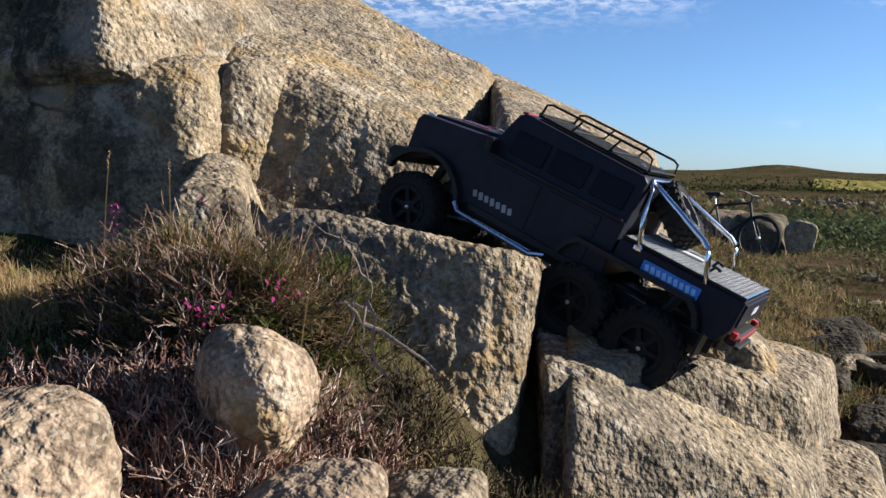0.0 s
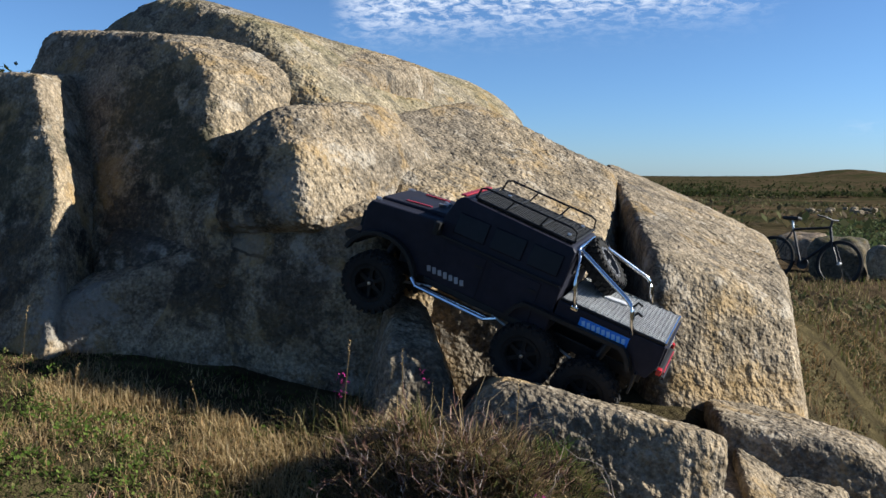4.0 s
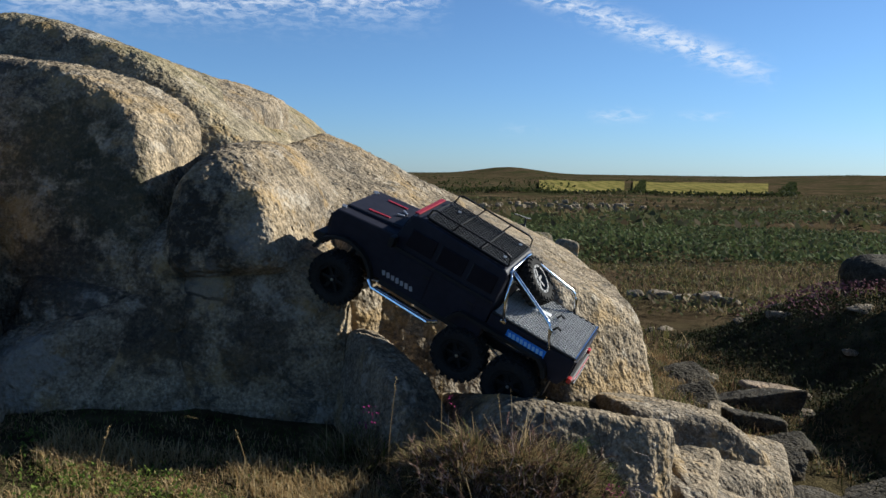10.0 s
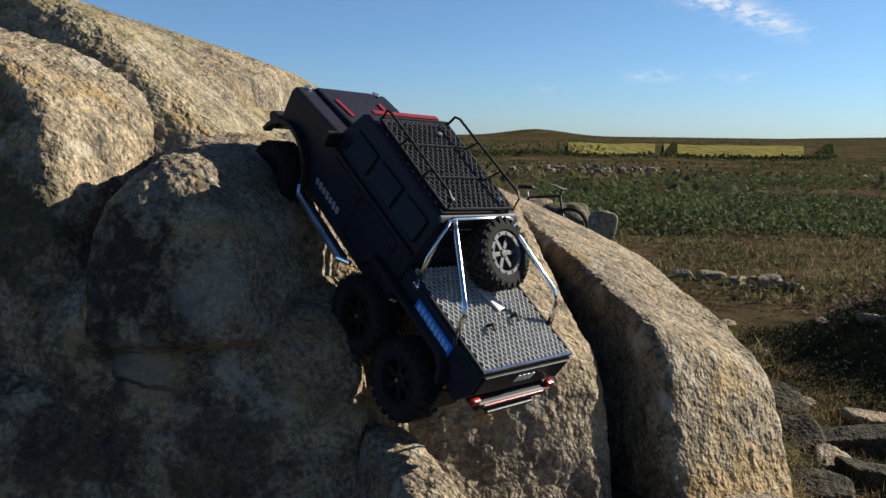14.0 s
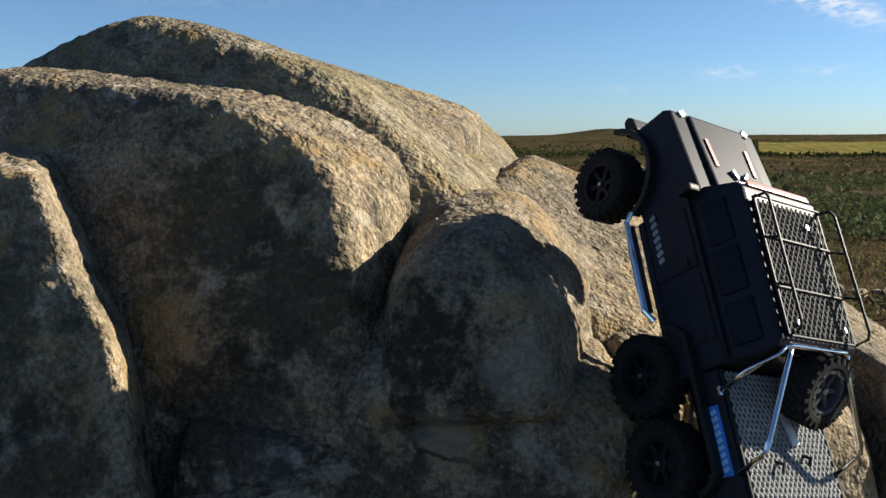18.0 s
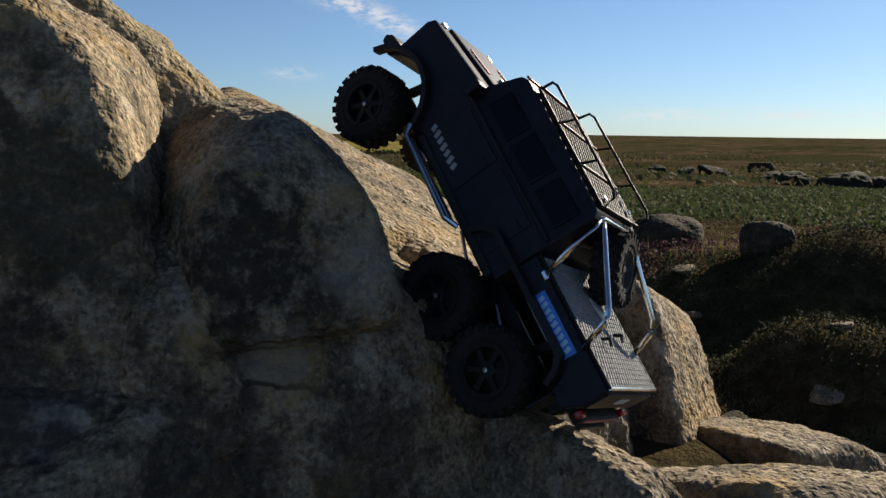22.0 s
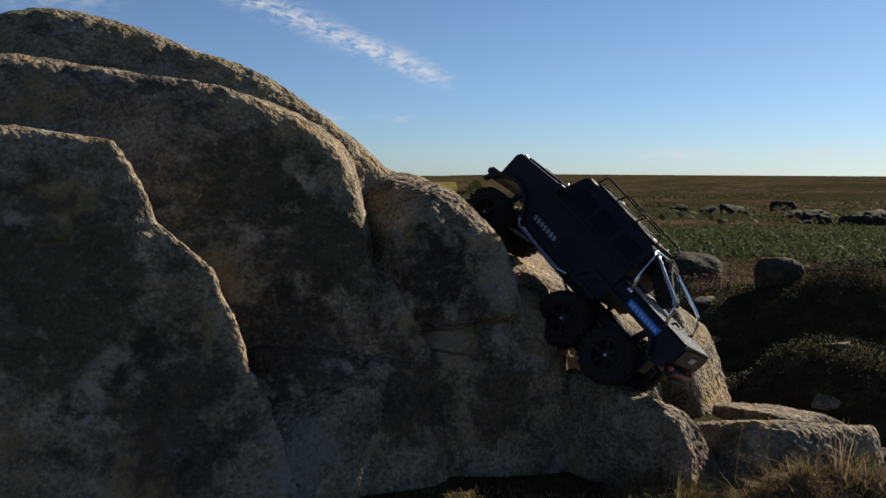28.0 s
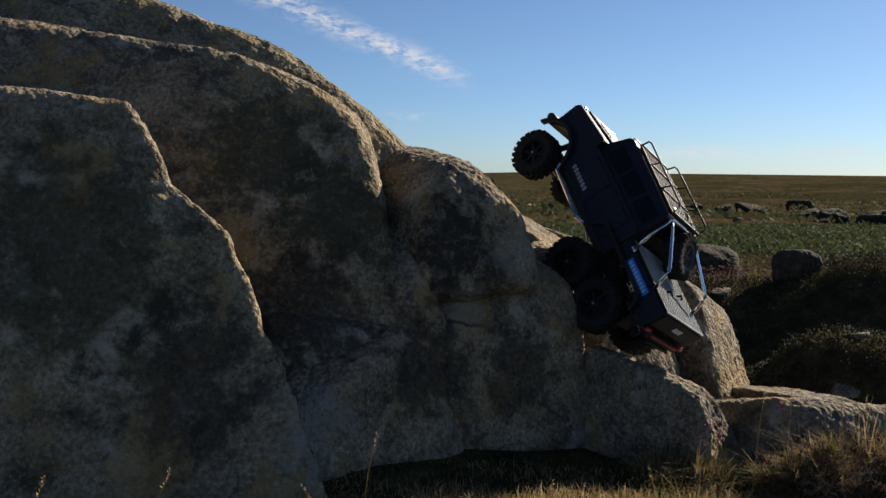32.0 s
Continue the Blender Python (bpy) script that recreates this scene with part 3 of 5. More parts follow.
boulder((-0.235, 2.1, 0.5), [((-0.235, 2.05, 0.695), (0.12, -0.15, 1)), ((-0.235, 1.985, 0.6), (0.2, -0.95, 0.2)), ((-0.18, 2.04, 0.6), (0.9, -0.3, 0.2)), ((-0.285, 2.04, 0.6), (-0.9, -0.3, 0.1)),
        ((-0.2, 2.2, 0.5), (0, 1, 0)), ((-0.2, 2.05, 0.3), (0, 0, -1))],
        "small upright boulder standing in the cleft of the outcrop", 7, 6, 0.014)
boulder((-0.1, 1.79, 0.3), [((-0.1, 1.78, 0.465), (0.25, -0.1, 1)), ((-0.05, 1.81, 0.4), (0.84, 0.45, 0.3)), ((-0.165, 1.745, 0.4), (-0.84, -0.5, 0.2)), ((-0.04, 1.68, 0.4), (0.5, -0.8, 0.35)),
        ((-0.2, 1.95, 0.3), (-0.5, 0.84, 0)), ((-0.1, 1.8, 0.1), (0, 0, -1))],
        "rounded boulder in the shadow below the slope", 7, 10, 0.022)
boulder((0.28, 1.72, 0.14), [((0.36, 1.62, 0.398), (0.13, 0.3, 0.94)), ((0.36, 1.6, 0.397), (0.1, -0.3, 0.95)), ((0.33, 1.59, 0.3), (0.2, -0.92, 0.32)), ((0.503, 1.6, 0.34), (0.95, 0.16, -0.1)), ((0.44, 1.615, 0.3), (0.66, -0.72, 0.16)),
        ((0.06, 1.68, 0.36), (-0.8, -0.25, 0.55)), ((0.2, 1.96, 0.2), (0, 1, 0.1)), ((0.2, 1.7, -0.2), (0, 0, -1))],
        "squarish granite boulder with a lichened sunlit top", 8, 20, 0.01)
boulder((0.64, 2.12, 0.05), [((0.62, 1.98, 0.281), (0.15, 0.14, 0.97)), ((0.745, 1.98, 0.243), (0.62, 0.05, 0.77)), ((0.62, 1.925, 0.18), (0.2, -0.93, 0.28)), ((0.84, 2.05, 0.14), (0.95, -0.15, 0.22)),
        ((0.42, 2.1, 0.1), (-1, -0.2, 0)), ((0.6, 2.32, 0.1), (0.2, 0.9, 0.4)), ((0.6, 2.2, -0.3), (0, 0, -1))],
        "low sunlit granite ledge at the foot of the outcrop", 7, 22, 0.011)
boulder((0.54, 1.8, 0.02), [((0.52, 1.7, 0.212), (0.14, -0.08, 0.98)), ((0.54, 1.648, 0.12), (0.56, -0.8, 0.22)), ((0.615, 1.72, 0.1), (0.88, -0.35, 0.2)),
        ((0.455, 1.81, 0.044), (-0.95, -0.3, 0)), ((0.54, 2.03, 0.044), (0, 1, 0)), ((0.54, 1.83, -0.306), (0, 0, -1))],
        "blocky granite ledge stained ochre beside the path", 7, 24, 0.01)
boulder((0.7, 1.82, -0.09), [((0.7, 1.72, 0.118), (0.5, -0.12, 0.85)), ((0.68, 1.655, 0.02), (0.56, -0.8, 0.22)), ((0.86, 1.78, -0.05), (0.9, -0.3, 0.25)),
        ((0.52, 1.73, -0.05), (-1, -0.2, 0)), ((0.64, 1.98, -0.05), (0, 1, 0)), ((0.64, 1.78, -0.35), (0, 0, -1))],
        "long ochre slab sloping down to the path", 7, 24, 0.01)
boulder((0.72, 1.98, -0.05), [((0.68, 1.89, 0.18), (0.22, -0.1, 0.97)), ((0.72, 1.835, 0.07), (0.56, -0.8, 0.22)), ((0.87, 1.93, 0.05), (0.93, -0.3, 0.1)),
        ((0.54, 1.9, 0.05), (-1, 0, 0.1)), ((0.74, 2.18, 0.044), (0, 1, 0)), ((0.74, 1.93, -0.306), (0, 0, -1))],
        "stepped granite ledge with a broken corner", 7, 24, 0.01)
boulder((0.940, 1.960, -0.176), [((0.940, 1.930, -0.016), (0.2, -0.2, 0.95)), ((0.920, 1.860, -0.056), (0.2, -0.95, 0.2)), ((1.020, 1.980, -0.106), (0.95, -0.1, 0.25)),
        ((0.840, 1.930, 0.044), (-1, -0.1, 0.1)), ((0.940, 2.130, -0.056), (0, 1, 0)), ((0.940, 1.980, -0.356), (0, 0, -1))],
        "low ochre step of granite above the path", 6, 12, 0.012)
# stones in the heather
cobble((0.29, 1.29, 0.25), (0.075, 0.065, 0.086), "small pale boulder among heather", 3, 6, ROCK_PALE, p=2.4)
cobble((0.19, 1.07, 0.21), (0.09, 0.075, 0.085), "pale lichened boulder half sunk in heather", 5, 6, ROCK_PALE, p=3.6)
cobble((0.395, 1.19, 0.165), (0.052, 0.05, 0.045), "small ochre stone in the turf", 8, 5, ROCK_PALE, p=3.6)
cobble((0.465, 1.29, 0.135), (0.06, 0.05, 0.05), "flat greenish stone in the turf", 9, 5)
cobble((0.51, 1.81, 0.18), (0.035, 0.03, 0.04), "small wedged stone between boulders", 12, 5)
# stones and slabs along the gully path
rnd = random.Random(21)
for k in range(26):
    x, y = rnd.uniform(0.95, 2.1), rnd.uniform(1.7, 6.5)
    w = rnd.uniform(0.035, 0.09)
    cobble((x + (y - 2) * 0.12, y, ground_z(x + (y - 2) * 0.12, y) + 0.005), (w, w * rnd.uniform(0.6, 1.0), w * rnd.uniform(0.15, 0.3)), "flat worn stone in the gully path", 30 + k, 4,
           None, "stone", "stones of the gully path", 6.0, rnd.uniform(0, 180))
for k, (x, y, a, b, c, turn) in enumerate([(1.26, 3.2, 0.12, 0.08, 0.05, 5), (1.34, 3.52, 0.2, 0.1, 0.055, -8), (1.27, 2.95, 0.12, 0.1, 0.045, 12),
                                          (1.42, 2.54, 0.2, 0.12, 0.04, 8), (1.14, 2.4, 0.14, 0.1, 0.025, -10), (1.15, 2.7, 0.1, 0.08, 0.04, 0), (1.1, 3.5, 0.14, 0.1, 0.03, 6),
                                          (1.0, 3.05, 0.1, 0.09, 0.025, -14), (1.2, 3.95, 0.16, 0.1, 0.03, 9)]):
    cobble((x, y, ground_z(x, y) + c * 0.05), (a, b, c), "grey layered slab, darkened for shade, stepping down the gully", 140 + k, 6, ROCK_SHADED, "rock_slab", "slabs of the gully", 14.0, turn)
for k, (x, y, a) in enumerate([(2.5, 9.3, 0.16), (2.62, 8.8, 0.13), (2.78, 8.5, 0.2), (2.95, 8.2, 0.12), (2.3, 9.6, 0.12)]):
    cobble((x, y, ground_z(x, y) + a * 0.2), (a, a * 0.7, a * 0.4), "grey stone beside the heath path", 160 + k, 5, None, "stone", "stones beside the heath path", 6.0, k * 40)
cobble((1.6, 3.83, -0.19), (0.2, 0.07, 0.05), "long pale stone lying across the path", 77, 5, ROCK_PALE, "stone", "stones of the gully path")
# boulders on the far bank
cobble((3.02, 5.4, 0.17), (0.28, 0.24, 0.17), "grey rounded boulder on the heather bank", 80, 6, ROCK_SHADED, "granite_boulder", "boulders on the bank", 3)
cobble((2.96, 4.5, 0.24), (0.13, 0.13, 0.16), "upright grey boulder on the heather bank", 81, 6, ROCK_SHADED, "granite_boulder", "boulders on the bank", 3)
cobble((1.4, 13.95, -0.62), (0.42, 0.3, 0.5), "rounded mossy grey boulder beyond the path", 83, 5, ROCK_DULL, "granite_boulder", "boulders beyond the path", 4)
cobble((1.93, 13.6, -0.52), (0.2, 0.18, 0.27), "jagged white-streaked boulder beyond the path", 84, 5, ROCK_WHITE, "granite_boulder", "boulders beyond the path", 5)
cobble((1.0, 15.2, -0.5), (0.45, 0.3, 0.28), "flat pale boulder beyond the path", 85, 5, ROCK_PALE, "granite_boulder", "boulders beyond the path", 5)


# ---------------------------------------------------------------- plants
def blades(name, spots, mat, label, width, lean=0.5, droop=0.35, seed=1, flat=0.0):
    """Thin tapering blades. spots: (x, y, z, height, way, tilt); way None for any direction."""
    rnd = np.random.RandomState(seed)
    verts, faces = [], []
    for x, y, z, h, way, tilt in spots:
        a = rnd.uniform(0, 6.283) if way is None else way
        t = tilt + rnd.uniform(-lean, lean) * 0.5
        dx, dy = math.cos(a) * math.sin(t), math.sin(a) * math.sin(t)
        dz = math.cos(t)
        w = width * rnd.uniform(0.6, 1.3)
        b = a + 1.57 + rnd.uniform(-0.6, 0.6)
        ux, uy = math.cos(b) * w, math.sin(b) * w
        k = len(verts)
        m, e = h * 0.55, h
        sag = h * droop * rnd.uniform(0, 1)
        mx, my, mz = x + dx * m, y + dy * m, z + dz * m
        ex, ey, ez = x + dx * e + math.cos(a) * sag, y + dy * e + math.sin(a) * sag, z + dz * e - sag * 0.5
        verts += [(x - ux, y - uy, z), (x + ux, y + uy, z), (mx + ux * 0.75, my + uy * 0.75, mz), (mx - ux * 0.75, my - uy * 0.75, mz), (ex, ey, ez)]
        faces += [(k, k + 1, k + 2, k + 3), (k + 3, k + 2, k + 4)]
    ob = new(name, mesh_from(name, verts, faces, mat, False))
    return tagged(ob, label, "plants", "", "stuff")


def sprigs(name, spots, mat, label, r, seed=2):
    """Crooked twigs with short side shoots."""
    rnd = random.Random(seed)
    bm_v, bm_f = [], []

    def stick(p, q, r0, r1):
        d = (q - p).normalized()
        s = d.cross(Vector((0.3, 0.2, 1))).normalized()
        u = d.cross(s)
        k = len(bm_v)
        for c, rr in ((p, r0), (q, r1)):
            for i in range(3):
                a = 2.094 * i
                bm_v.append(tuple(c + (s * math.cos(a) + u * math.sin(a)) * rr))
        for i in range(3):
            j = (i + 1) % 3
            bm_f.append((k + i, k + j, k + 3 + j, k + 3 + i))

    for x, y, z, h, way, tilt in spots:
        a = rnd.uniform(0, 6.283) if way is None else way
        p = Vector((x, y, z))
        d = Vector((math.cos(a) * math.sin(tilt), math.sin(a) * math.sin(tilt), math.cos(tilt)))
        n = 4
        for i in range(n):
            d = (d + Vector((rnd.uniform(-0.5, 0.5), rnd.uniform(-0.5, 0.5), rnd.uniform(-0.35, 0.45)))).normalized()
            q = p + d * h / n
            stick(p, q, r * (1 - i / n * 0.6), r * (1 - (i + 1) / n * 0.6))
            if i:
                for _ in range(3):
                    e = (d + Vector((rnd.uniform(-1, 1), rnd.uniform(-1, 1), rnd.uniform(-0.3, 0.9)))).normalized()
                    stick(q, q + e * h * rnd.uniform(0.12, 0.28), r * 0.6, r * 0.35)
            p = q
    ob = new(name, mesh_from(name, bm_v, bm_f, mat, False))
    return tagged(ob, label, "plants", "", "stuff")


def leaves(name, spots, mat, label, seed=3):
    """Loose pointed leaves: (x, y, z, size)."""
    rnd = np.random.RandomState(seed)
    verts, faces = [], []
    for x, y, z, s in spots:
        a, t = rnd.uniform(0, 6.283), rnd.uniform(0.1, 1.2)
        d = np.array([math.cos(a) * math.cos(t), math.sin(a) * math.cos(t), math.sin(t)]) * s
        u = np.array([-math.sin(a), math.cos(a), rnd.uniform(-0.3, 0.3)]) * s * 0.35
        c = np.array([x, y, z])
        k = len(verts)
        verts += [tuple(c), tuple(c + d * 0.45 + u), tuple(c + d), tuple(c + d * 0.45 - u)]
        faces.append((k, k + 1, k + 2, k + 3))
    ob = new(name, mesh_from(name, verts, faces, mat, False))
    return tagged(ob, label, "plants", "", "stuff")


R = random.Random(7)


def scatter(n, x0, x1, y0, y1, h0, h1, tilt=0.35, keep=None, sink=0.005):
    out = []
    while len(out) < n:
        x, y = R.uniform(x0, x1), R.uniform(y0, y1)
        if keep and not keep(x, y):
            continue
        out.append((x, y, ground_z(x, y) - sink, R.uniform(h0, h1), None, R.uniform(0, tilt)))
    return out


def patch(scale, level, seed):
    return lambda x, y: noise.noise((x * scale, y * scale, seed)) > level


blades("grass", scatter(34000, -2.0, 0.3, 0.75, 1.78, 0.008, 0.022, 1.1), TURF, "short green turf at the foot of the outcrop", 0.0011)
blades("dry_grass", scatter(17000, -2.1, 0.12, 0.75, 1.72, 0.01, 0.026, 1.25, patch(4.5, -0.02, 4)), STRAW, "straw-coloured dry grass in the turf", 0.0009, 0.6, 0.5, 5)
blades("dry_grass", scatter(3000, -1.9, 0.05, 1.22, 1.62, 0.012, 0.034, 1.0, patch(5, 0.05, 9)), STRAW, "tufts of straw-coloured dry grass", 0.0009, 0.6, 0.5, 6)


def herb_spots(n, x0, x1, y0, y1, level, seed):
    """Leaves heaped into small cushions."""
    out = []
    while len(out) < n:
        x, y = R.uniform(x0, x1), R.uniform(y0, y1)
        c = noise.noise((x * 9, y * 9, seed)) + 0.45 * noise.noise((x * 24, y * 24, seed)) - level
        if c < 0:
            continue
        out.append((x, y, ground_z(x, y) + R.uniform(0.2, 1.0) * min(0.026, 0.09 * c), R.uniform(0.004, 0.009)))
    return out


leaves("turf_herbs", herb_spots(34000, -2.0, 0.15, 0.75, 1.36, -0.08, 3), HERB, "bright green leafy cushions in the turf", 21)
blades("dry_grass", scatter(7000, -2.0, 0.1, 1.12, 1.42, 0.015, 0.04, 1.15, patch(5.5, -0.12, 41)), STRAW, "sunlit straw fringe of the turf", 0.001, 0.7, 0.5, 41)
blades("dry_grass", scatter(4200, -0.75, -0.05, 1.36, 1.56, 0.02, 0.05, 0.9, patch(6.5, -0.02, 57)), STRAW, "sunlit straw tufts before the outcrop", 0.001, 0.6, 0.5, 57)
leaves("turf_herbs", herb_spots(3500, -1.9, 0.1, 1.3, 1.55, 0.15, 13), HERB, "green leaves at the shaded edge of the turf", 22)
blades("dry_grass", scatter(20000, -2.0, 0.15, 0.8, 1.6, 0.008, 0.026, 1.25, patch(6, -0.08, 19)), BROWN, "withered brown patches in the turf", 0.0011, 0.7, 0.5, 23)


def tussock(cx, cy, rx, ry, n, h0, h1, spread, lift=0.03):
    out = []
    for _ in range(n):
        a, r = R.uniform(0, 6.283), math.sqrt(R.random())
        x, y = cx + math.cos(a) * r * rx, cy + math.sin(a) * r * ry
        dome = 1 - 0.5 * r * r
        clump = 0.55 + 1.1 * noise.noise((x * 16, y * 16, cx * 40)) + 0.5 * noise.noise((x * 40, y * 40, 2))
        if clump < 0.12:
            continue
        clump = min(clump, 1.25)
        out.append((x, y, ground_z(x, y) + lift * dome * clump, R.uniform(h0, h1) * dome, a + R.uniform(-2.2, 2.2), r * spread * 0.7 + R.uniform(0, 0.7)))
    return out


blades("bush_grass", tussock(0.12, 1.48, 0.205, 0.13, 7500, 0.03, 0.08, 1.2, 0.09), OLIVE, "tangled olive and straw grass bush", 0.0010, 0.7, 0.5, 8)
blades("bush_grass", tussock(0.1, 1.48, 0.19, 0.12, 700, 0.06, 0.13, 1.2, 0.08), STRAW, "long pale grass stalks in the bush", 0.0009, 0.6, 0.5, 9)
blades("bush_grass", tussock(0.12, 1.47, 0.2, 0.13, 3200, 0.04, 0.085, 1.2, 0.08), BROWN, "withered brown stems in the bush", 0.001, 0.7, 0.5, 24)
sprigs("heather", tussock(0.11, 1.44, 0.19, 0.12, 260, 0.06, 0.12, 1.2, 0.06), TWIG, "bleached twigs in the bush", 0.0009, 25)
blades("bush_grass", tussock(-0.16, 1.62, 0.12, 0.09, 900, 0.05, 0.11, 0.8), OLIVE, "grass tuft against the shaded boulder", 0.0010, 0.7, 0.5, 10)
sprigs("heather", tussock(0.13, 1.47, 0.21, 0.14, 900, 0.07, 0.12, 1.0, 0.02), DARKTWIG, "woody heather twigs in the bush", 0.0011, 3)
sprigs("heather", scatter(260, 0.25, 0.42, 1.19, 1.24, 0.05, 0.085, 0.8), TWIG, "heather twigs before the small boulder", 0.001, 14)
sprigs("heather", scatter(4600, -0.3, 0.47, 1.0, 1.42, 0.035, 0.07, 1.3, lambda x, y: y < 1.27 + 0.3 * x), TWIG, "low brown heather with bleached twigs", 0.0014, 4)
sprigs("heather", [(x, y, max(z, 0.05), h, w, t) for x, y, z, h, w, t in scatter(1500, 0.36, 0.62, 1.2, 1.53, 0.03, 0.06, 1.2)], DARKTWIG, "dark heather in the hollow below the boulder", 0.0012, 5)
blades("dry_grass", scatter(420, 0.41, 0.55, 1.28, 1.46, 0.05, 0.1, 1.0), STRAW, "withered tuft below the boulder", 0.0009, 0.6, 0.6, 12)
blades("bush_grass", tussock(0.23, 1.47, 0.12, 0.12, 1500, 0.03, 0.06, 1.2, 0.08), TURF, "green grass in the bush", 0.001, 0.7, 0.5, 18)
blades("grass", scatter(170, 0.51, 0.57, 1.77, 1.85, 0.035, 0.075, 1.0, None, -0.06), TURF, "green grass tuft between two boulders", 0.0014, 0.6, 0.6, 13)


def bloom_clump(name, places, mat, size, label):
    out = []
    for x, y, z in places:
        for _ in range(9):
            out.append((x + R.gauss(0, 0.006), y + R.gauss(0, 0.006), z + R.gauss(0, 0.008), size * R.uniform(0.6, 1.3)))
    return leaves(name, out, mat, label, 4)


bloom_clump("heather_flowers", [(0.249, 1.25, 0.337), (0.243, 1.25, 0.345), (0.265, 1.26, 0.335), (0.291, 1.33, 0.349), (0.28, 1.33, 0.34), (0.3, 1.34, 0.352), (-0.143, 1.57, 0.414), (-0.13, 1.56, 0.4), (0.02, 1.56, 0.435), (-0.15, 1.57, 0.385)], BLOOM, 0.006, "magenta heather flowers")
# bleached roots beside the squarish boulder
for k in range(7):
    p = Vector((0.335 + R.uniform(-0.02, 0.03), 1.41 + R.uniform(-0.03, 0.02), 0.33))
    pts = [p.copy()]
    d = Vector((R.uniform(-0.2, 0.8), R.uniform(-0.6, 0.0), R.uniform(-0.3, 0.4)))
    for i in range(9):
        d = (d + Vector((R.uniform(-1.0, 1.1), R.uniform(-0.7, 0.5), R.uniform(-1.0, 0.7)))).normalized()
        p = p + d * 0.02
        pts.append(p.copy())
    bm = bmesh.new()
    rings = []
    for i, q in enumerate(pts):
        rr = 0.0022 * (1 - i / 11) * (1.0 if k < 3 else 0.5)
        rings.append([bm.verts.new(q + Vector((math.cos(a) * rr, math.sin(a) * rr * 0.7, math.sin(a + 0.6) * rr))) for a in (0, 1.05, 2.1, 3.14, 4.2, 5.2)])
    for a, b in zip(rings, rings[1:]):
        for i in range(6):
            bm.faces.new((a[i], a[(i + 1) % 6], b[(i + 1) % 6], b[i]))
    bm.faces.new(rings[0][::-1])
    bm.faces.new(rings[-1])
    bmesh.ops.recalc_face_normals(bm, faces=bm.faces)
    me = bpy.data.meshes.new("root")
    bm.to_mesh(me)
    bm.free()
    me.materials.append(ROOT)
    tagged(new("root", me), "twisted bleached heather root beside the boulder", "root", "bleached roots")
# flowering grass stalks
stalks = [(-1.3, 1.4, 0.13, 0.5), (-1.17, 1.35, 0.14, 0.7), (-0.93, 1.36, 0.11, -0.8), (-0.6, 1.4, 0.08, 0.6),
          (-0.35, 1.45, 0.09, -0.5), (0.19, 1.52, 0.17, 0.1), (0.12, 1.5, 0.18, -0.2), (-0.1, 1.5, 0.2, 0.2), (0.0, 1.52, 0.2, 0.0), (0.3, 1.35, 0.12, 0.3), (-0.85, 1.5, 0.12, 0.4)]
for x, y, h, bend in stalks:
    z = ground_z(x, y)
    bm = bmesh.new()
    pts = [Vector((x + bend * h * 0.35 * (i / 6) ** 2, y, z + h * i / 6)) for i in range(7)]
    rings = [[bm.verts.new(q + Vector((math.cos(a), math.sin(a), 0)) * 0.0008) for a in (0, 2.1, 4.2)] for q in pts]
    for a, b in zip(rings, rings[1:]):
        for i in range(3):
            bm.faces.new((a[i], a[(i + 1) % 3], b[(i + 1) % 3], b[i]))
    tip, way = pts[-1], (pts[-1] - pts[-2]).normalized()
    for i in range(16):
        c = tip + way * (i * 0.0017 - 0.008)
        e = Vector((R.uniform(-1, 1), R.uniform(-1, 1), 0.6)).normalized() * 0.0045
        s = e.cross(way).normalized() * 0.0012
        bm.faces.new([bm.verts.new(c), bm.verts.new(c + e * 0.5 + s), bm.verts.new(c + e), bm.verts.new(c + e * 0.5 - s)])
    me = bpy.data.meshes.new("grass_stalk")
    bm.to_mesh(me)
    bm.free()
    me.materials.append(STRAW)
    tagged(new("grass_stalk", me), "dry grass stalk with a pale seed head", "grass", "seeding grass stalks")
# rough ground beside the gully
blades("path_grass", scatter(9000, 0.45, 1.5, 2.7, 6.5, 0.02, 0.07, 1.1, patch(2.2, -0.12, 31)), OLIVE, "rough olive grass beside the gully", 0.0022, 0.7, 0.5, 31)
blades("path_grass", scatter(6000, 0.45, 1.6, 2.7, 6.5, 0.02, 0.06, 1.2, patch(2.6, 0.0, 33)), BROWN, "withered brown grass beside the gully", 0.0022, 0.7, 0.5, 32)
leaves("path_scrub", [(x, y, z + R.uniform(0, 0.03), R.uniform(0.008, 0.02)) for x, y, z, h, w, t in scatter(7000, 0.45, 1.5, 2.7, 6.0, 0, 1, 0.3, patch(2.9, 0.08, 35))], LOWSCRUB, "low scrub beside the gully", 33)
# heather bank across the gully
blades("bank_grass", scatter(11000, 1.3, 4.4, 2.4, 6.2, 0.03, 0.08, 0.8), SHADE_SCRUB, "rough grass on the bank across the gully", 0.0022, 0.6, 0.5, 14)
leaves("bank_scrub", [(x, y, z + R.uniform(0, 0.03), R.uniform(0.008, 0.018)) for x, y, z, h, w, t in scatter(52000, 1.4, 4.4, 2.5, 5.8, 0, 1)], SHADE_SCRUB, "low leafy scrub on the bank, coloured dark as shade", 5)
leaves("bank_heather", [(x, y, z + R.uniform(0.02, 0.1), R.uniform(0.012, 0.03)) for x, y, z, h, w, t in scatter(1800, 2.1, 3.7, 4.5, 5.7, 0, 1, 0.3, patch(2.5, -0.1, 2))], MAUVE, "faded mauve heather on the bank", 6)
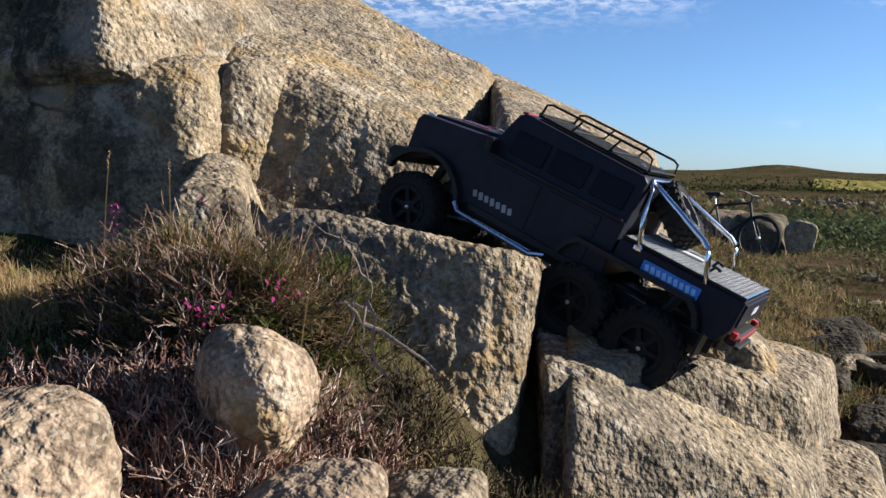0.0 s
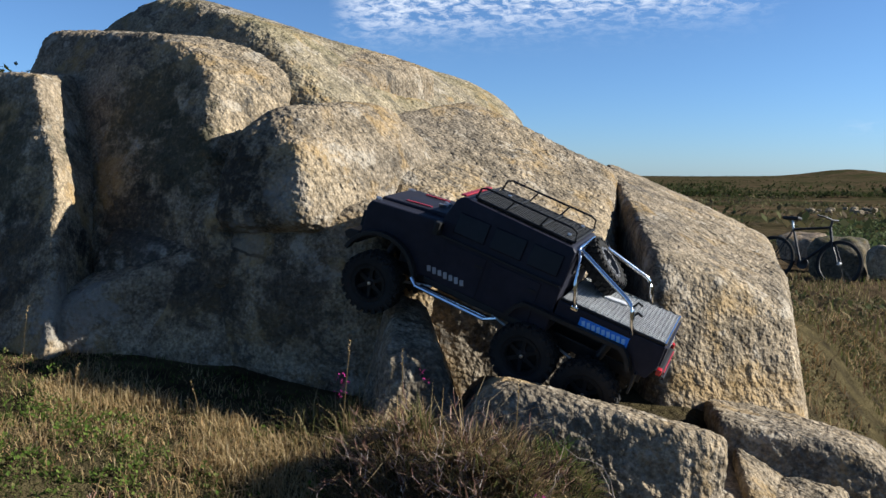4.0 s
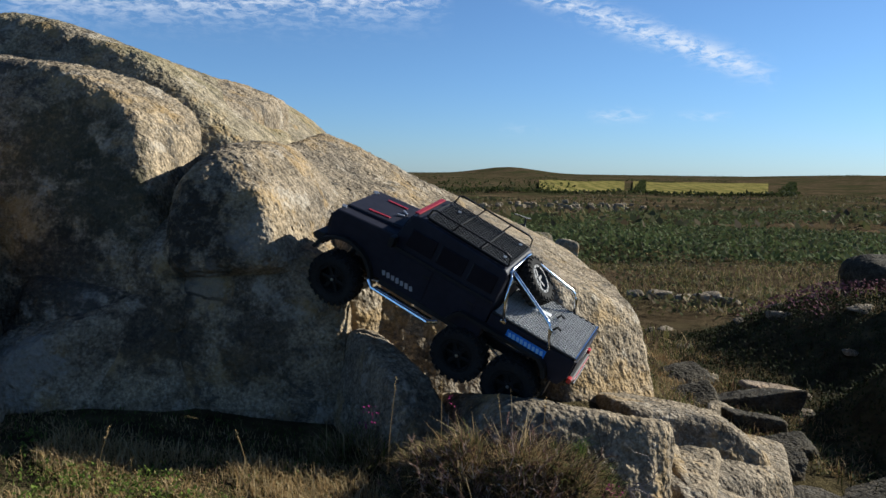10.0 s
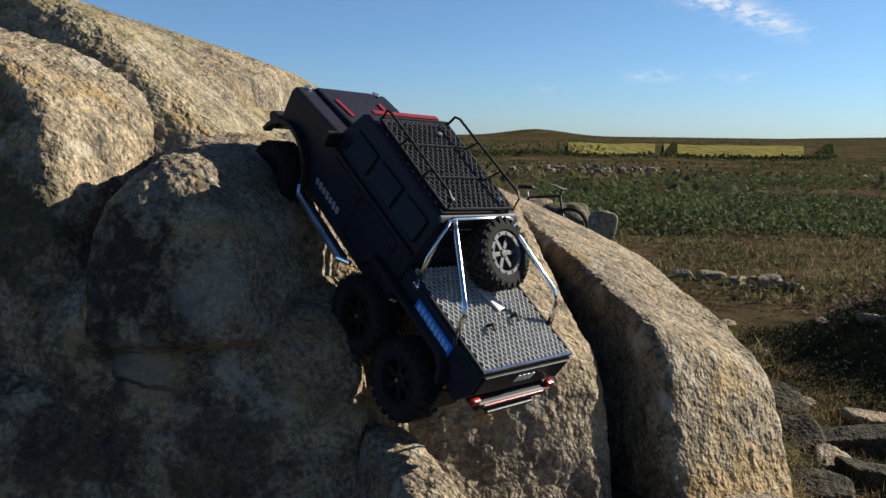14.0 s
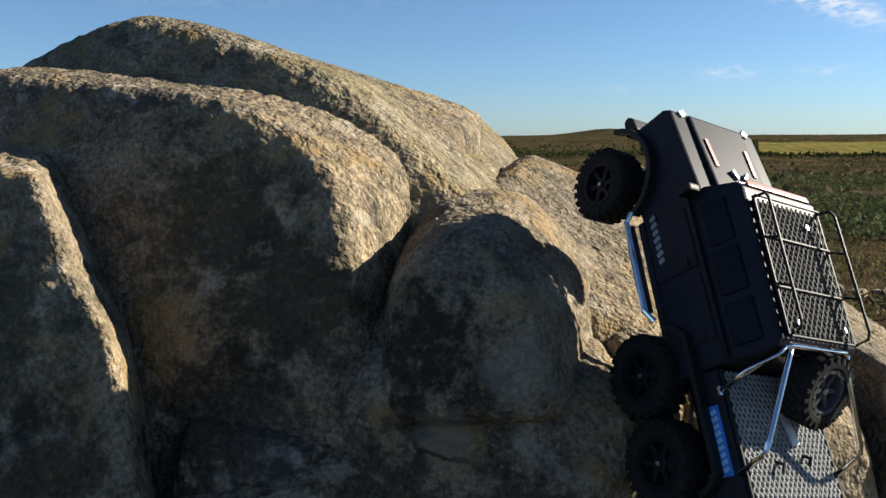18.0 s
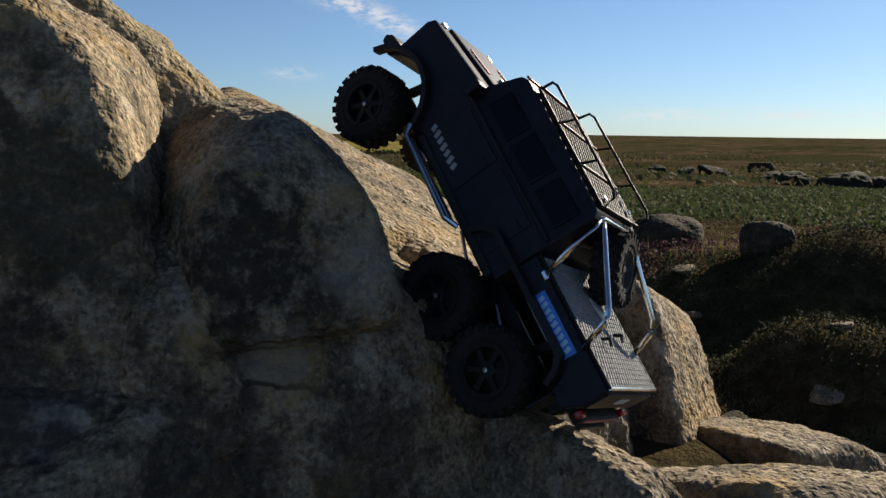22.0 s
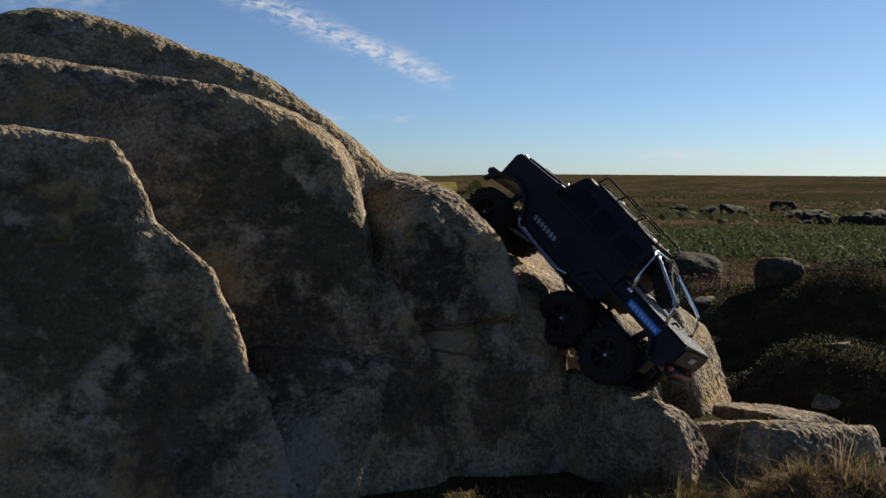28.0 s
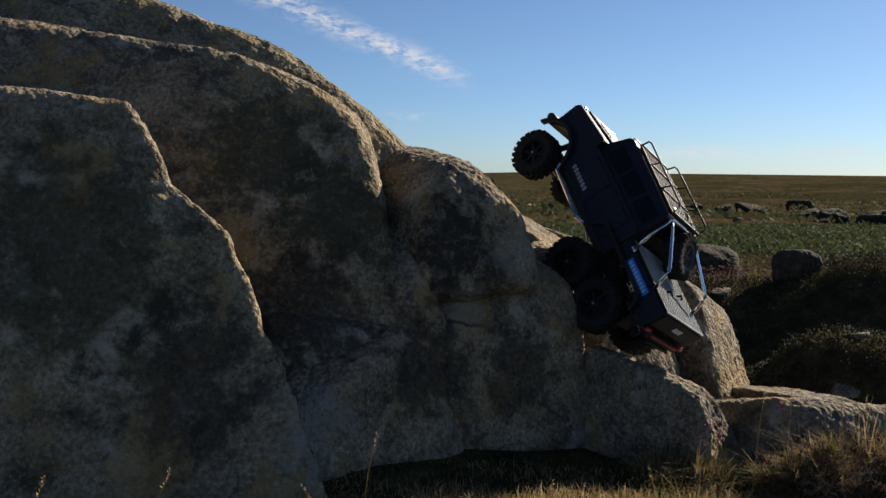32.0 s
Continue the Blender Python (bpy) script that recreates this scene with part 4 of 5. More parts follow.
blades("heath_grass", scatter(16000, -0.5, 9, 4.6, 17, 0.05, 0.16, 0.9, patch(0.7, -0.15, 5)), OLIVE, "rough brown grass on the heath", 0.006, 0.7, 0.6, 15)
leaves("heath_scrub", [(x, y, z + R.uniform(0, 0.12), R.uniform(0.03, 0.08)) for x, y, z, h, w, t in scatter(20000, -2, 16, 5, 24, 0, 1, 0.3, patch(0.45, 0.05, 8))], LOWSCRUB, "low dark scrub on the heath", 7)


def bracken_spot(n):
    out = []
    while len(out) < n:
        d, a = R.uniform(15, 62), radians(R.uniform(4, 62))
        x, y = d * math.sin(a), d * math.cos(a)
        if noise.noise((x * 0.07, y * 0.07, 1)) + 0.3 - 0.5 * max(0, (18 - d) / 6) < 0:
            continue
        out.append((x, y, ground_z(x, y) + R.uniform(0.0, 0.16), R.uniform(0.06, 0.16)))
    return out


leaves("bracken", bracken_spot(90000), BRACKEN, "green bracken spread over the heath", 8)
leaves("heath_scrub", [(x, y, ground_z(x, y) + R.uniform(0, 0.3), R.uniform(0.2, 0.6)) for x, y in ((R.uniform(-10, 120), R.uniform(30, 150)) for _ in range(14000)) if noise.noise((x * 0.05, y * 0.05, 6)) > -0.02],
       LOWSCRUB, "patchy scrub on the far heath", 9)
# dark gorse behind the tall boulder
leaves("gorse", [(R.gauss(-2.5, 0.25), R.gauss(2.9, 0.2), 0.55 + min(abs(R.gauss(0, 0.28)), 0.62), R.uniform(0.015, 0.04)) for _ in range(9000)], HEDGE, "dark gorse bush behind the outcrop", 10)


# ---------------------------------------------------------------- far land
def sector_field(a0, a1, d0, d1, label):
    """A field lying between two bearings (degrees) and two distances."""
    verts, faces = [], []
    for i in range(25):
        a = radians(a0 + (a1 - a0) * i / 24)
        for j in range(25):
            d = d0 * (d1 / d0) ** (j / 24)
            x, y = d * math.sin(a), d * math.cos(a)
            verts.append((x, y, ground_z(x, y) + 0.45))
    for i in range(24):
        for j in range(24):
            k = i * 25 + j
            faces.append((k, k + 25, k + 26, k + 1))
    return tagged(new("stubble_field", mesh_from("stubble_field", verts, faces, FIELD)), label, "field", "", "structure")


def land_strip(name, path, half, lift, mat, label, kind="structure", cat="field"):
    """A sheet laid on the land along two edges."""
    verts, faces = [], []
    n = len(path)
    for x, y in path:
        for s in range(9):
            yy = y + half * (s / 8 - 0.5) * 2
            verts.append((x, yy, ground_z(x, yy) + lift))
    for i in range(n - 1):
        for s in range(8):
            k = i * 9 + s
            faces.append((k, k + 9, k + 10, k + 1))
    return tagged(new(name, mesh_from(name, verts, faces, mat)), label, cat, "", kind)


sector_field(6.3, 12.4, 172, 420, "pale yellow stubble field behind a hedge")
sector_field(13.0, 22.0, 172, 420, "pale yellow stubble field with mown rows")


def hedge(name, pts, h, w, label, dens=5.0):
    spots = []
    for (xa, ya), (xb, yb) in zip(pts, pts[1:]):
        n = max(2, int(math.hypot(xb - xa, yb - ya) * dens))
        for _ in range(n):
            t = R.random()
            x, y = xa + (xb - xa) * t + R.uniform(-w, w), ya + (yb - ya) * t + R.uniform(-w, w)
            top = h * (0.7 + 0.5 * noise.noise((x * 0.12, y * 0.12, 0)))
            spots.append((x, y, ground_z(x, y) + R.uniform(0, 1) * max(top, 0.3), R.uniform(0.35, 0.9)))
    return tagged(leaves(name, spots, HEDGE, label, 11), label, "hedge")


hedge("hedge", [(-45, 150), (4, 156), (66, 150)], 0.9, 2.0, "dark hedge along the near edge of the fields", 30)
hedge("hedge", [(40, 168), (100, 410)], 1.2, 1.2, "dark hedge between two fields", 12)
hedge("hedge", [(72, 168), (176, 405)], 1.4, 1.6, "dark hedge at the end of the field", 14)
hedge("hedge", [(-30, 190), (20, 172), (24, 168)], 2.6, 3.0, "dark trees at the corner of the fields", 16)
hedge("hedge", [(-120, 430), (20, 420), (150, 425)], 2.0, 2.0, "dark hedge along the far edge of the fields", 8)
hedge("hedge", [(-160, 640), (60, 690), (330, 640)], 2.2, 4.0, "dark tree line on the skyline", 6)
hedge("hedge", [(-40, 120), (-6, 150), (-60, 236)], 2.2, 2.5, "dark scrub bordering the heath", 14)
# tumbled stones of an old wall across the heath
rnd = random.Random(5)
stone_data = [boulder_mesh("wall_stone", (0, 0, 0), [((0.5, 0, 0), (1, 0.2, 0)), ((-0.5, 0, 0), (-1, 0, 0.2)), ((0, 0.4, 0), (0, 1, 0.1)), ((0, -0.4, 0), (0.1, -1, 0)), ((0, 0, 0.4), (0.1 * k, 0, 1)),
              ((0, 0, -0.4), (0, 0, -1))], 3, 6, 0.08, 0.3, ROCK) for k in range(3)]
for k in range(150):
    a = radians(rnd.uniform(2, 26))
    d = 66 + 10 * math.sin(a * 7) + rnd.gauss(0, 3)
    x, y, s = d * math.sin(a), d * math.cos(a), rnd.uniform(0.18, 0.6)
    ob = new("wall_stone", stone_data[k % 3])
    ob.matrix_world = pose(x, y, ground_z(x, y) + 0.15, 0, 0, rnd.uniform(0, 360)) @ Matrix.Diagonal((s, s, s * 0.8, 1))
    tagged(ob, "pale tumbled stone of an old heath wall", "stone", "stones of the old wall")
ob = new("wall_stone", stone_data[0])
ob.matrix_world = pose(14.6, 68.5, ground_z(14.6, 68.5) + 0.4) @ Matrix.Diagonal((0.9, 0.8, 1.1, 1))
tagged(ob, "large pale stone standing on the heath", "stone", "stones of the old wall")
# dark boulders on the rising heath
for k, (a, d, s) in enumerate([(37, 60, 0.8), (39, 58, 1.0), (41, 60, 1.3), (44.5, 56, 1.0), (46, 54, 1.3), (49, 50, 1.6), (50.5, 53, 1.3), (53, 44, 1.6), (44.5, 85, 1.6), (30.5, 140, 4.2), (57, 60, 2.0), (32, 150, 2.0)]):
    x, y = d * math.sin(radians(a)), d * math.cos(radians(a))
    cobble((x, y, ground_z(x, y) + s * 0.12), (s * 0.75, s * 0.6, s * 0.42), "dark weathered boulder on the rising heath", 120 + k, 4, ROCK_DARK, "granite_boulder", "boulders on the far heath", 6)


# bicycle left against the boulders by the path
def bicycle():
    bike = new("bicycle")
    tagged(bike, "dark bicycle leaning by the boulders beyond the path", "bicycle")
    seat_t, head_t, crank, rear, front = (-0.2, 0, 0.8), (0.36, 0, 0.86), (-0.02, 0, 0.3), (-0.46, 0, 0.34), (0.56, 0, 0.34)
    head_b = (0.41, 0, 0.66)
    for a, b, r in ((seat_t, head_t, 0.018), (crank, head_b, 0.022), (seat_t, crank, 0.018), (head_t, head_b, 0.022)):
        part("frame_tube", tube([a, b], r, 8), FRAME, bike)
    for s in (-0.05, 0.05):
        part("stay", tube([seat_t, (rear[0], s, rear[2])], 0.009, 6), FRAME, bike)
        part("stay", tube([crank, (rear[0], s, rear[2])], 0.009, 6), FRAME, bike)
        part("fork", tube([head_b, (0.45, s, 0.6), (front[0], s, front[2])], 0.013, 6), FRAME, bike)
    part("seat_post", tube([seat_t, (-0.24, 0, 0.95)], 0.014, 6), STEEL, bike)
    part("saddle", box((-0.25, 0, 0.97), (0.26, 0.13, 0.05), None, 0.02), TRIM, bike)
    part("handlebar", tube([(0.3, -0.3, 1.0), (0.36, -0.2, 0.99), (0.38, 0, 0.97), (0.36, 0.2, 0.99), (0.3, 0.3, 1.0)], 0.014, 6), FRAME, bike)
    part("stem", tube([head_t, (0.38, 0, 0.97)], 0.016, 6), FRAME, bike)
    part("chainset", lathe([(0.0005, -0.01), (0.09, -0.008), (0.09, 0.008), (0.0005, 0.01)], 18), FRAME, bike).location = (crank[0], 0.06, crank[2])
    for c in (rear, front):
        hub = part("wheel", lathe([(0.0005, 0.04), (0.025, 0.035), (0.025, -0.035), (0.0005, -0.04)], 12), STEEL, bike)
        hub.location = c
        part("tyre", lathe([(0.31, -0.02), (0.335, -0.022), (0.345, 0), (0.335, 0.022), (0.31, 0.02), (0.31, -0.02)], 40), RUBBER, hub)
        part("rim", lathe([(0.29, -0.012), (0.312, -0.014), (0.312, 0.014), (0.29, 0.012), (0.29, -0.012)], 40), TRIM, hub)
        sp = bmesh.new()
        for k in range(16):
            a = 2 * math.pi * k / 16
            add_tube(sp, [(0, 0.02 if k % 2 else -0.02, 0), (math.cos(a) * 0.3, 0, math.sin(a) * 0.3)], 0.0018, 3)
        ob = part("spokes", sp, FRAME, hub)
    return bike


# ---------------------------------------------------------------- small mesh helpers
def part(name, bm, mat, parent, label="", smooth=False):
    me = bpy.data.meshes.new(name)
    bm.normal_update()
    if smooth:
        for f in bm.faces:
            f.smooth = True
    bm.to_mesh(me)
    bm.free()
    me.materials.append(mat)
    ob = new(name, me)
    ob.parent = parent
    if label:
        ob["label"] = label
    return ob


def shared(name, me, parent, m):
    ob = new(name, me)
    ob.parent = parent
    ob.matrix_local = m
    return ob


def add_box(bm, c, s, rot=None, bevel=0.0, taper=None):
    r = bmesh.ops.create_cube(bm, size=1.0)
    vs = r["verts"]
    for v in vs:
        v.co = Vector((v.co.x * s[0], v.co.y * s[1], v.co.z * s[2]))
        if taper and v.co.z > 0:
            v.co.x *= taper[0]
            v.co.y *= taper[1]
    if bevel:
        es = list({e for v in vs for e in v.link_edges})
        b = bmesh.ops.bevel(bm, geom=es, offset=bevel, segments=2, affect="EDGES", profile=0.6)
        vs = list({v for f in b["faces"] for v in f.verts} | {v for v in vs if v.is_valid})
    m = Matrix.Translation(c) @ (rot.to_4x4() if rot else Matrix())
    bmesh.ops.transform(bm, matrix=m, verts=vs)
    return vs


def box(c, s, rot=None, bevel=0.0, taper=None):
    bm = bmesh.new()
    add_box(bm, c, s, rot, bevel, taper)
    return bm


def add_tube(bm, pts, r, n=8):
    pts = [Vector(p) for p in pts]
    rings = []
    for i, p in enumerate(pts):
        a = pts[max(i - 1, 0)]
        b = pts[min(i + 1, len(pts) - 1)]
        d = (b - a).normalized()
        up = Vector((0, 0, 1)) if abs(d.z) < 0.9 else Vector((1, 0, 0))
        x = d.cross(up).normalized()
        y = d.cross(x).normalized()
        rr = r[i] if isinstance(r, (list, tuple)) else r
        rings.append([bm.verts.new(p + (x * math.cos(2 * math.pi * k / n) + y * math.sin(2 * math.pi * k / n)) * rr) for k in range(n)])
    for a, b in zip(rings, rings[1:]):
        for k in range(n):
            bm.faces.new((a[k], a[(k + 1) % n], b[(k + 1) % n], b[k]))
    bm.faces.new(rings[0][::-1])
    bm.faces.new(rings[-1])


def tube(pts, r, n=8):
    bm = bmesh.new()
    add_tube(bm, pts, r, n)
    return bm


def add_lathe(bm, prof, n=36, axis="y"):
    """prof: (radius, along) pairs, turned about the axis."""
    rings = []
    for rad, al in prof:
        ring = []
        for k in range(n):
            a = 2 * math.pi * k / n
            u, w = rad * math.cos(a), rad * math.sin(a)
            ring.append(bm.verts.new((u, al, w) if axis == "y" else (al, u, w)))
        rings.append(ring)
    for a, b in zip(rings, rings[1:]):
        for k in range(n):
            bm.faces.new((a[k], a[(k + 1) % n], b[(k + 1) % n], b[k]))
    return rings


def lathe(prof, n=36, axis="y"):
    bm = bmesh.new()
    add_lathe(bm, prof, n, axis)
    bmesh.ops.recalc_face_normals(bm, faces=bm.faces)
    return bm


def slab(profile, y0, y1, bevel=0.003, lean=0.0, lean_from=0.0):
    """A side outline (x, z), run across from y0 to y1. lean: how much the sides draw in per metre above lean_from."""
    bm = bmesh.new()
    f = bm.faces.new([bm.verts.new((x, y0, z)) for x, z in profile])
    e = bmesh.ops.extrude_face_region(bm, geom=[f])
    for v in [g for g in e["geom"] if isinstance(g, bmesh.types.BMVert)]:
        v.co.y = y1
    bmesh.ops.recalc_face_normals(bm, faces=bm.faces)
    if lean:
        for v in bm.verts:
            v.co.y *= 1 - lean * max(v.co.z - lean_from, 0)
    if bevel:
        sharp = [ed for ed in bm.edges if len(ed.link_faces) == 2 and ed.calc_face_angle() > 0.5]
        bmesh.ops.bevel(bm, geom=sharp, offset=bevel, segments=2, affect="EDGES", profile=0.6)
    return bm


def arc(cx, cz, r, a0, a1, n=9):
    return [(cx + r * math.cos(radians(a0 + (a1 - a0) * i / (n - 1))), cz + r * math.sin(radians(a0 + (a1 - a0) * i / (n - 1)))) for i in range(n)]


# ---------------------------------------------------------------- the model truck
TYRE_R, TYRE_W = 0.063, 0.048


def tyre_mesh(r=TYRE_R, w=TYRE_W):
    bm = bmesh.new()
    h = w / 2
    add_lathe(bm, [(r * 0.56, -h * 0.78), (r * 0.66, -h * 0.97), (r * 0.8, -h), (r * 0.9, -h * 0.9), (r * 0.945, -h * 0.7), (r * 0.95, 0), (r * 0.945, h * 0.7),
                   (r * 0.9, h * 0.9), (r * 0.8, h), (r * 0.66, h * 0.97), (r * 0.56, h * 0.78), (r * 0.55, 0), (r * 0.56, -h * 0.78)], 40)
    n = 22
    for k in range(n):
        for row, off in ((-0.62, 0), (-0.18, 0.5), (0.2, 0.1), (0.62, 0.55)):
            a = 2 * math.pi * (k + off) / n
            rot = Euler((0, -a, 0)).to_matrix() @ Euler((radians(14 if row < 0 else -14), 0, 0)).to_matrix()
            c = (math.cos(a) * r * 0.965, row * h, math.sin(a) * r * 0.965)
            add_box(bm, c, (r * 0.085, w * (0.25 if abs(row) > 0.4 else 0.17), r * 0.15), rot)
        a = 2 * math.pi * (k + 0.25) / n
        for sgn in (-1, 1):
            add_box(bm, (math.cos(a) * r * 0.885, sgn * h * 0.95, math.sin(a) * r * 0.885), (r * 0.14, w * 0.07, r * 0.09), Euler((0, -a, 0)).to_matrix())
    bmesh.ops.recalc_face_normals(bm, faces=bm.faces)
    me = bpy.data.meshes.new("tyre")
    bm.to_mesh(me)
    bm.free()
    me.materials.append(RUBBER)
    return me


def rim_mesh(mat, r=TYRE_R, w=TYRE_W):
    bm = bmesh.new()
    h = w / 2
    add_lathe(bm, [(r * 0.2, h * 0.55), (r * 0.2, h * 0.35), (r * 0.5, h * 0.1), (r * 0.54, h * 0.75), (r * 0.6, h * 0.8), (r * 0.6, h * 0.9), (r * 0.5, h * 0.9), (r * 0.48, h * 0.3)], 32)
    for k in range(6):
        a = 2 * math.pi * k / 6
        rot = Euler((0, -a, 0)).to_matrix()
        add_box(bm, (math.cos(a) * r * 0.34, h * 0.52, math.sin(a) * r * 0.34), (r * 0.42, w * 0.1, r * 0.13), rot, 0.0008)
    for k in range(12):
        a = 2 * math.pi * (k + 0.5) / 12
        add_box(bm, (math.cos(a) * r * 0.55, h * 0.93, math.sin(a) * r * 0.55), (r * 0.05, w * 0.04, r * 0.05))
    add_lathe(bm, [(0.0005, h * 0.72), (r * 0.11, h * 0.7), (r * 0.12, h * 0.4)], 6)
    bmesh.ops.recalc_face_normals(bm, faces=bm.faces)
    me = bpy.data.meshes.new("rim")
    bm.to_mesh(me)
    bm.free()
    me.materials.append(mat)
    return me


def mesh_floor(x0, x1, y0, y1, z, pitch, wire, deep):
    """Expanded metal: two families of slanting wires inside a rectangle."""
    bm = bmesh.new()
    lx, ly = x1 - x0, y1 - y0
    for sgn in (1, -1):
        k = -int(lx / pitch) - 2
        while k * pitch < ly + lx:
            # wire y = k*pitch + sgn-slanted x, cut to the rectangle
            pts = []
            for s in (0.0, 1.0):
                pts.append((s * lx, k * pitch + s * lx * 0.62))
            (xa, ya), (xb, yb) = pts
            slope = (yb - ya) / (xb - xa)
            if ya < 0:
                xa, ya = xa - ya / slope, 0.0
            if yb > ly:
                xb, yb = xb - (yb - ly) / slope, ly
            if xb - xa > wire and ya < ly and yb > 0:
                if sgn < 0:
                    ya, yb = ly - ya, ly - yb
                a, b = Vector((x0 + xa, y0 + ya, z)), Vector((x0 + xb, y0 + yb, z))
                d = b - a
                rot = Euler((0, 0, math.atan2(d.y, d.x))).to_matrix()
                add_box(bm, (a + b) / 2, (d.length, wire, deep), rot @ Euler((0.3 * sgn, 0, 0)).to_matrix())
            k += 1
    return bm


def bars(parent, name, x0, x1, y, z, h, n, mat, slant=0.0, face="side", label=""):
    """A row of plain upright bars in place of a maker's lettering."""
    bm = bmesh.new()
    step = (x1 - x0) / n
    for k in range(n):
        c = x0 + step * (k + 0.5)
        if face == "side":
            add_box(bm, (c, y, z), (step * 0.62, 0.0012, h * (1 if k % 2 else 0.86)), Euler((0, slant, 0)).to_matrix())
        else:
            add_box(bm, (y, c, z), (0.0012, step * 0.62, h), Euler((slant, 0, 0)).to_matrix())
    return part(name, bm, mat, parent, label)


def build_truck():
    truck = new("model_truck")
    tagged(truck, "black six-wheeled radio-controlled crawler truck climbing the granite", "toy truck")
    # frame rails, axles, shocks
    for s in (-1, 1):
        part("frame_rail", box((-0.02, s * 0.03, 0.092), (0.56, 0.007, 0.022), None, 0.001), FRAME, truck)
        part("rock_slider", tube([(0.165, s * 0.112, 0.112), (0.15, s * 0.118, 0.102), (0.0, s * 0.118, 0.1), (-0.02, s * 0.108, 0.108)], 0.0045), CHROME, truck, "polished side step tube")
        part("step_plate", box((0.07, s * 0.109, 0.104), (0.15, 0.012, 0.003), None, 0.0008), CHROME, truck)
    part("gearbox", box((0.05, 0, 0.1), (0.12, 0.045, 0.04), None, 0.004), FRAME, truck)
    for x in (0.248, -0.092, -0.222):
        bm = tube([(x, -0.085, 0.063), (x, -0.02, 0.063), (x, 0.085, 0.063)], 0.0085)
        add_box(bm, (x, 0.012, 0.063), (0.036, 0.034, 0.034), None, 0.005)
        part("axle", bm, FRAME, truck)
        for s in (-1, 1):
            bm = tube([(x + 0.01, s * 0.06, 0.068), (x - 0.008, s * 0.052, 0.155)], 0.004)
            add_tube(bm, [(x + 0.005, s * 0.0565, 0.105), (x - 0.007, s * 0.0525, 0.15)], 0.0085, 10)
            part("shock_absorber", bm, FRAME, truck)
            part("suspension_link", tube([(x, s * 0.045, 0.058), (x - 0.1 if x > 0 else x + 0.1, s * 0.03, 0.08)], 0.003), STEEL, truck)
    # spring of the rear left shock, seen past the bed
    pts = [(-0.305 + 0.006 * math.cos(a * 1.0), 0.06 + 0.006 * math.sin(a * 1.0), 0.12 + a * 0.0011) for a in [k * 0.45 for k in range(80)]]
    part("coil_spring", tube(pts, 0.0011, 5), STEEL, truck, "bare steel coil spring")
    # lower body: sides with wheel arches
    floor_z = 0.118
    prof = [(0.305, 0.15), (0.307, 0.208), (0.30, 0.221), (0.145, 0.238), (0.14, 0.212), (-0.115, 0.212), (-0.115, floor_z)]
    prof += [(0.155, floor_z)] + arc(0.24, 0.085, 0.076, 157, 34, 10)[0:]
    part("body_shell", slab(prof, -0.098, 0.098, 0.004), BODY, truck, "glossy black bodywork")
    # cab with leaning sides
    cab = [(0.15, 0.2), (0.148, 0.241), (0.132, 0.289), (0.121, 0.296), (-0.105, 0.287), (-0.114, 0.28), (-0.116, 0.2)]
    part("cab", slab(cab, -0.0965, 0.0965, 0.004, 1.9, 0.215), BODY, truck)
    for s in (-1, 1):
        rot = Euler((radians(11) * s, 0, 0)).to_matrix()
        for x, w in ((0.085, 0.066), (0.008, 0.066), (-0.068, 0.062)):
            part("side_window", box((x, s * 0.0915, 0.247), (w, 0.004, 0.042), rot, 0.002), GLASS, truck)
        for x, w in ((0.082, 0.1), (-0.028, 0.105)):
            d = part("door", box((x, s * 0.0985, 0.163), (w - 0.006, 0.003, 0.082), None, 0.0012), BODY, truck)
            part("door_handle", box((x - w * 0.36, s * 0.1008, 0.186), (0.016, 0.003, 0.005), None, 0.001), TRIM, d)
        part("belt_moulding", box((0.02, s * 0.0995, 0.213), (0.26, 0.005, 0.005), None, 0.0015), TRIM, truck)
        part("sill", box((0.02, s * 0.094, 0.116), (0.25, 0.016, 0.012), None, 0.002), TRIM, truck)
        # front wing and flare
        fl = arc(0.243, 0.085, 0.088, 162, 18, 12) + arc(0.243, 0.085, 0.079, 18, 162, 12)
        part("wheel_arch", slab(fl, s * 0.096, s * 0.112, 0.0015), TRIM, truck)
        fl = arc(-0.157, 0.075, 0.135, 158, 22, 14) + arc(-0.157, 0.075, 0.127, 22, 158, 14)
        fl = [(x, min(z, 0.162 if i < 14 else 0.154)) for i, (x, z) in enumerate(fl)]
        part("wheel_arch", slab(fl, s * 0.094, s * 0.113, 0.0), TRIM, truck)
        part("mirror", box((0.143, s * 0.112, 0.228), (0.012, 0.022, 0.026), None, 0.003), TRIM, truck)
        part("side_marker", box((0.297, s * 0.074, 0.2225), (0.012, 0.014, 0.006), Euler((0, 0, s * 0.5)).to_matrix(), 0.002), STEEL, truck, "pale metal body clip")
        hl = part("headlight", lathe([(0.0005, 0.311), (0.013, 0.31), (0.017, 0.304)], 18, "x"), STEEL, truck)
        hl.location = (0, s * 0.062, 0.182)
    part("windscreen", box((0.1435, 0, 0.265), (0.003, 0.135, 0.038), Euler((0, radians(-20), 0)).to_matrix(), 0.001), GLASS, truck)
    part("rear_window", box((-0.117, 0, 0.25), (0.003, 0.12, 0.035), None, 0.001), GLASS, truck)
    part("bonnet", slab([(0.296, 0.214), (0.296, 0.227), (0.15, 0.245), (0.15, 0.226)], -0.062, 0.062, 0.004), BODY, truck)
